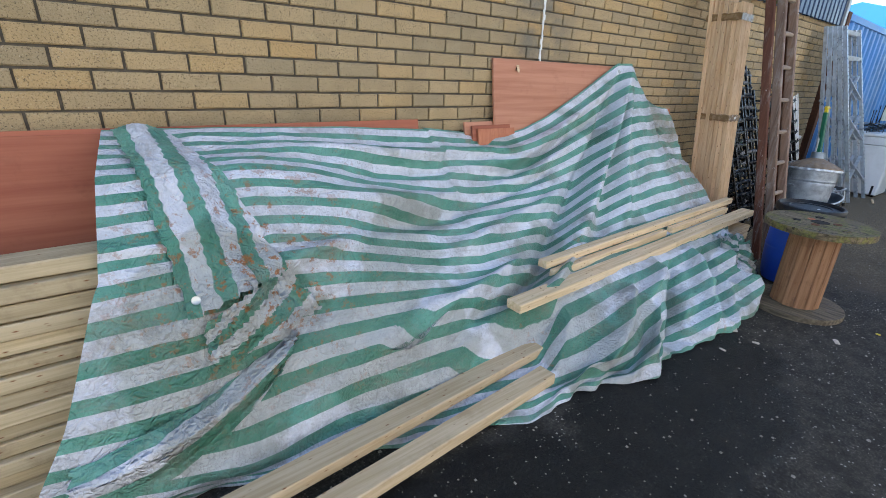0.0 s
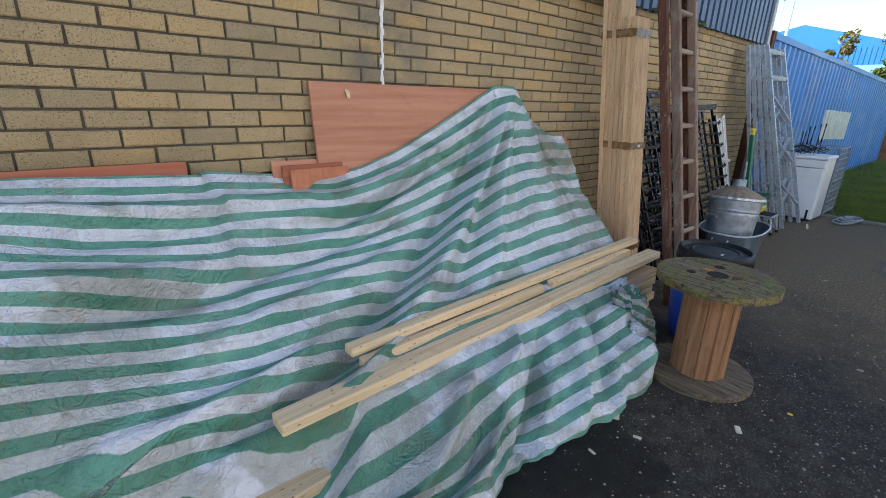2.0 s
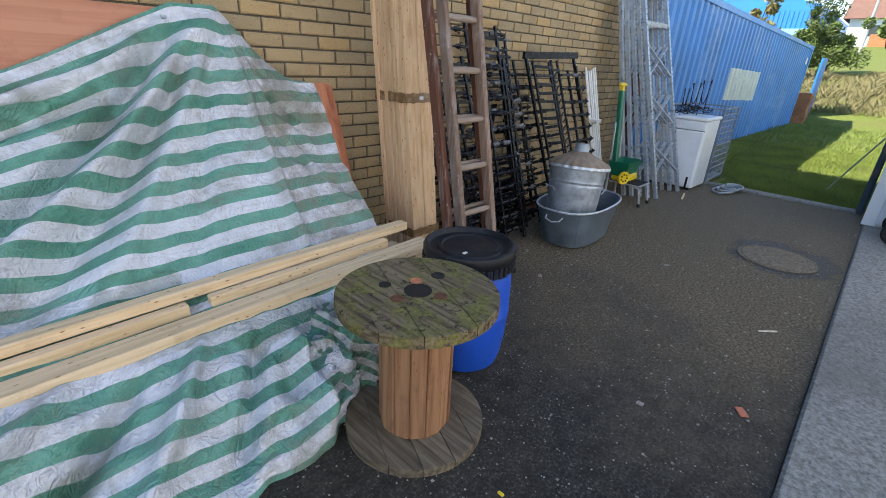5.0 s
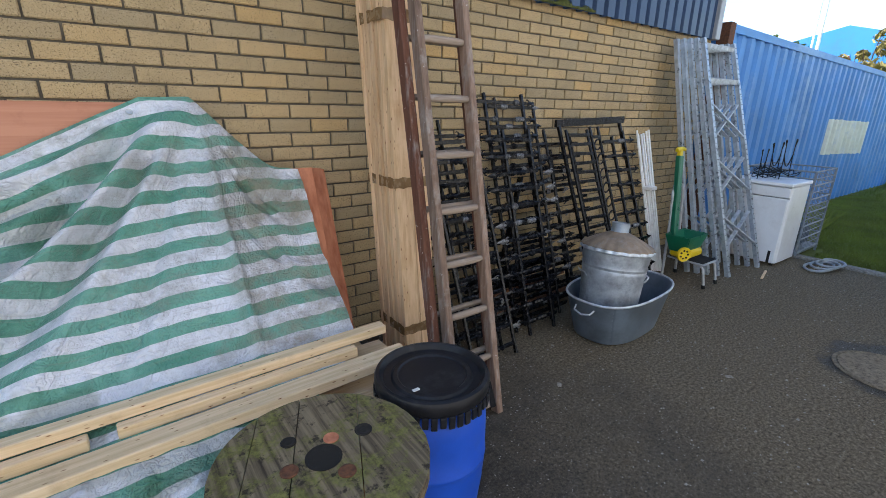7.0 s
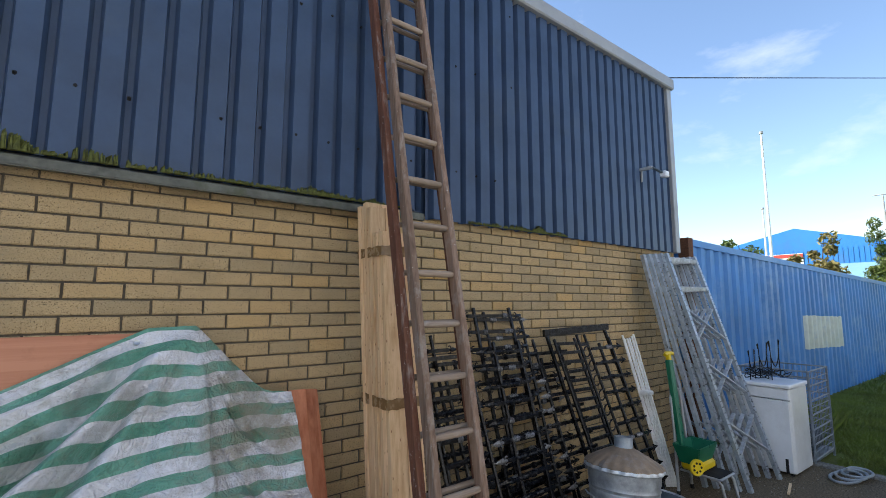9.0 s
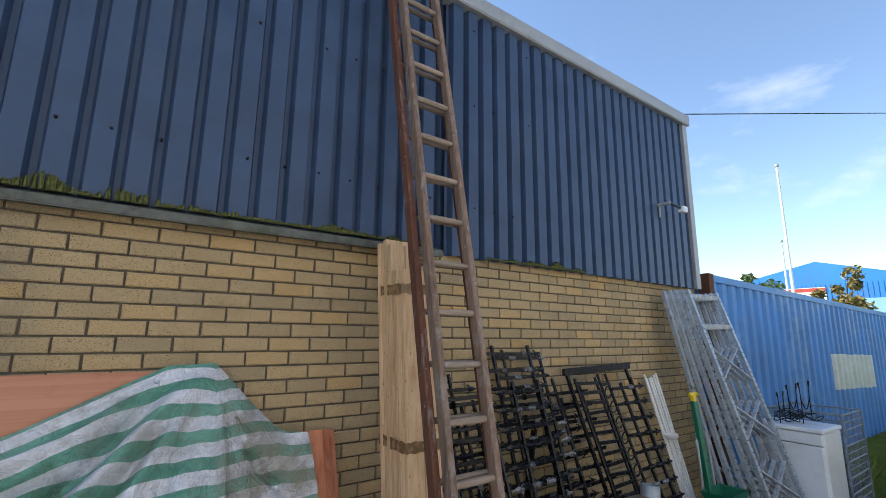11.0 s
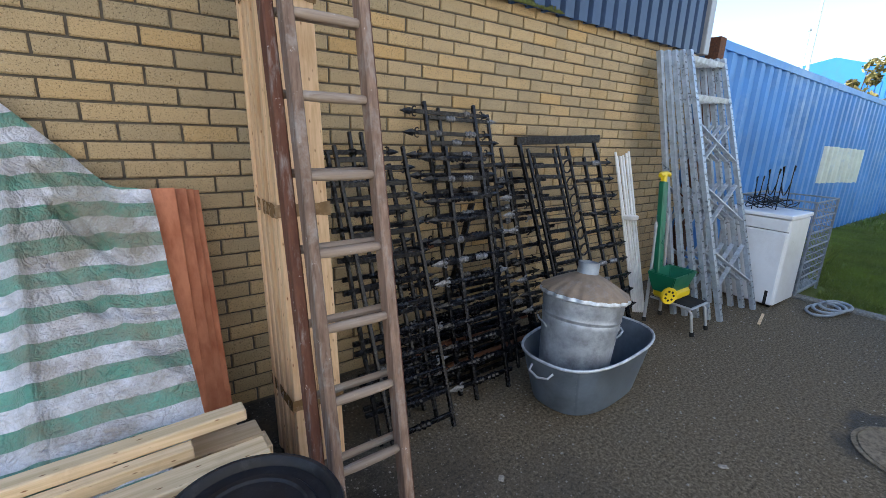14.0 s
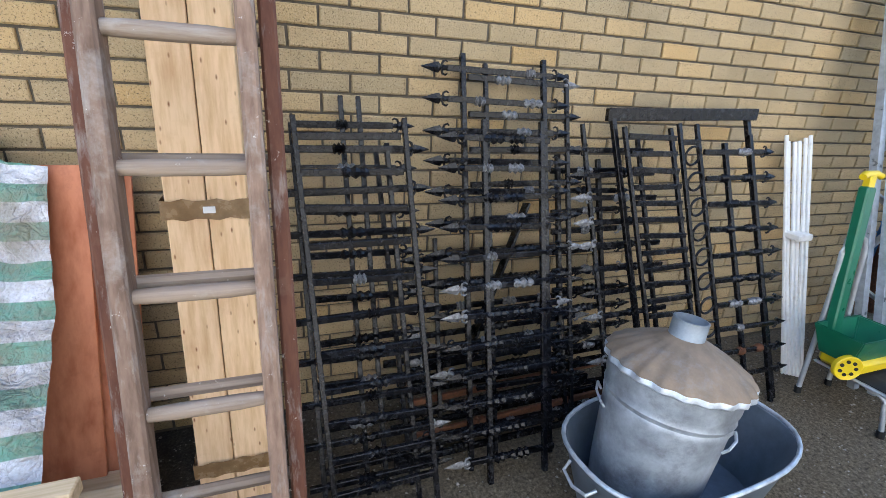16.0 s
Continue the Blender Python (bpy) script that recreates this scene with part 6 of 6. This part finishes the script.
for i, (x, y, h) in enumerate(((35.0, 6.80, 12.0), (45.0, 10.1, 9.1))):
    p = thing("flag_pole", (x, y, 0), "tall white tapered pole", "pole", "tall white poles")
    part("shaft", tube(bmesh.new(), [(x, y, -0.03), (x, y, h)], [0.10, 0.06], 12), M_PAINTW, p, "", True)
    part("cap", tube(bmesh.new(), [(x, y, h), (x, y, h + 0.14)], [0.12, 0.10], 12), M_TRIM, p)
for i, (x, y, h) in enumerate(((60.0, 5.2, 11.5), (60, 1.5, 13.0), (46, 0.5, 9.0))):
    p = thing("street_lamp", (x, y, 0), "grey street lamp column in the distance", "street lamp", "street lamps")
    part("column", tube(bmesh.new(), [(x, y, -0.03), (x, y, h), ], [0.12, 0.06], 10), M_TRIM, p, "", True)
    part("arm", tube(bmesh.new(), [(x, y - 0.7, h + 0.1), (x, y + 0.7, h + 0.1)], 0.05, 8), M_TRIM, p)
    part("lantern", B((x - .15, y - 0.95, h + 0.05), (x + .15, y - 0.55, h + 0.18), bevel=0.03), M_TRIM, p)

ware = thing("warehouse", (64, 12, 0), "bright blue sheeted warehouse with a low pitched roof", "warehouse")
bm = bmesh.new()
a = [bm.verts.new(p) for p in ((62, 5.4, -0.1), (62, 22.5, -0.1), (62, 22.5, 7.3), (62, 12.6, 9.6), (62, 5.4, 7.6))]
b = [bm.verts.new((v.co.x + 30, v.co.y, v.co.z)) for v in a]
bm.faces.new(a)
bm.faces.new(b[::-1])
for k in range(5):
    bm.faces.new((a[k], b[k], b[(k + 1) % 5], a[(k + 1) % 5]))
part("wall", bm, M_BLUEB, ware)
part("fascia", B((61.9, 12.0, 5.6), (61.99, 20.4, 6.9)), M_PAINTW, ware, "white sign band")
part("red_band", B((61.86, 12.0, 6.5), (61.9, 20.4, 6.85)), M_RED, ware, "red stripe on the sign band")
part("lower_wall", B((61.9, 5.5, -0.1), (61.99, 11.5, 5.6)), simple("pale_blue_sheet", (0.22, 0.42, 0.62), 0.5, 0, 0.05, 0.5), ware, "paler blue lower sheeting")
bm = bmesh.new()
for k in range(40):
    box(bm, (61.95, 5.6 + 0.4 * k, 0.1), (61.998, 5.66 + 0.4 * k, 7.2))
part("ribs", bm, M_BLUEB, ware)

house = thing("house", (70, -4, 3.4), "white bungalow with a brown tiled roof on a rise", "house")
part("wall", B((68, -9, 3.0), (76, 3.7, 6.9)), M_PAINTW, house)
bm = bmesh.new()
a = [bm.verts.new(p) for p in ((67.5, 0.8, 6.9), (76.5, 0.8, 6.9), (72, 0.8, 9.6))]
b = [bm.verts.new((v.co.x, 4.3, v.co.z)) for v in a]
bm.faces.new(a)
bm.faces.new(b[::-1])
for k in range(3):
    bm.faces.new((a[k], b[k], b[(k + 1) % 3], a[(k + 1) % 3]))
part("roof", bm, M_ROOF, house, "brown tiled roof")
for y in (-5.4, -2.6, 0.6):
    w = part("window", B((67.93, y, 5.2), (67.99, y + 1.5, 6.4)), M_PAINTW, house)
    part("pane", B((67.90, y + 0.1, 5.3), (67.925, y + 1.4, 6.3)), M_GLASS_D, w, "dark glass")
solo("boundary_wall", B((60, -12, 2.5), (60.3, 1.2, 5.0)), M_BRICKRED, "orange brick boundary wall below the houses", "wall")
bm = bmesh.new()
prev = None
for x in (20.6, 22.0, 24.0, 26.0, 28.0, 32.0, 40.0, 60.0, 200.0):
    row = [bm.verts.new((x, y, bank_z(x) - 0.001 * abs(y))) for y in (-60, -30, -12, -6, -3, 0, 3, 6, 12, 30)]
    if prev:
        for k in range(9):
            bm.faces.new((prev[k], row[k], row[k + 1], prev[k + 1]))
    prev = row
solo("bank", bm, M_GRASS_G, "grassy bank rising to the houses", "bank", kind="structure")
pal = thing("brick_stack", (21.2, -0.1, -0.03), "stack of reclaimed orange bricks past the container", "brick stack")
for r in range(13):
    for c in range(3):
        part("brick", B((20.75 + 0.22 * c, -0.55 + rng.uniform(-.02, .02), -0.028 + 0.07 * r), (20.955 + 0.22 * c, -0.20, 0.037 + 0.07 * r)), M_BRICKRED, pal)
solo("blue_panel", B((21.6, -0.45, -0.03), (22.7, -0.40, 1.9)), M_BLUEB, "far blue sheet fence panel", "fence")

# ---- litter and grit on the yard ----
lr = random.Random(21)
for (x, y, sx, sy, m_, lab, nm) in ((3.32, -1.875, 0.045, 0.022, M_LITTER, "broken chip of pale wood on the asphalt", "wood_chip"), (2.95, -1.45, 0.05, 0.04, M_LITTER, "crumpled pale scrap on the asphalt", "scrap"), (2.9, -1.6, 0.03, 0.014, M_LITTER, "small pale chip on the asphalt", "wood_chip"), (2.66, -1.52, 0.03, 0.012, M_LITTER, "small pale chip on the asphalt", "wood_chip"), (4.73, -2.48, 0.05, 0.03, M_PLY_R, "dead brown leaf on the asphalt", "leaf"), (5.6, -2.42, 0.09, 0.012, M_LITTER, "pale strip of wood on the asphalt", "wood_chip"), (6.1, -1.68, 0.035, 0.02, M_STONE, "pale stone chip on the asphalt", "stone"), (3.65, -2.0, 0.02, 0.012, M_YELLOWP, "small yellow leaf on the asphalt", "leaf"), (4.45, -2.15, 0.025, 0.02, M_STONE, "pale stone chip on the asphalt", "stone"), (5.2, -1.15, 0.03, 0.02, M_STONE, "pale stone chip on the asphalt", "stone")):
    sx, sy = sx * 0.62, sy * 0.62
    bm = B((-sx, -sy, 0.001), (sx, sy, 0.009), Matrix.Translation((x, y, 0)) @ Matrix.Rotation(lr.uniform(0, 3), 4, "Z"), 0.004)
    solo(nm, bm, m_, lab, nm.replace("_", " "))
vs, fs = [], []
for i in range(5200):
    x = lr.uniform(0.5, 9.1)
    y = lr.uniform(-2.65, -0.02) if lr.random() < 0.75 else lr.uniform(-1.2, -0.02)
    s = min(0.009, 0.0014 + abs(lr.gauss(0, 0.0022)))
    k = len(vs)
    vs += [(x - s, y - s * lr.uniform(.5, 1), 0.0), (x + s * lr.uniform(.6, 1), y - s, 0.0), (x + s * .7, y + s, 0.0), (x - s, y + s * .8, 0.0), (x, y, s * 1.1)]
    fs += [(k, k + 1, k + 4), (k + 1, k + 2, k + 4), (k + 2, k + 3, k + 4), (k + 3, k, k + 4)]
tagged(from_arrays("grit", vs, fs, M_STONE), "scattered pale grit and stone chips", "grit", kind="stuff")

# ---- single bricks of the wall ----
for xc, zc in brick_spots:
    o = new("brick", variants[rng.randrange(6)])
    o.parent = wall
    o.matrix_basis = Matrix.Translation((xc, rng.uniform(-0.0015, 0.0015), zc))
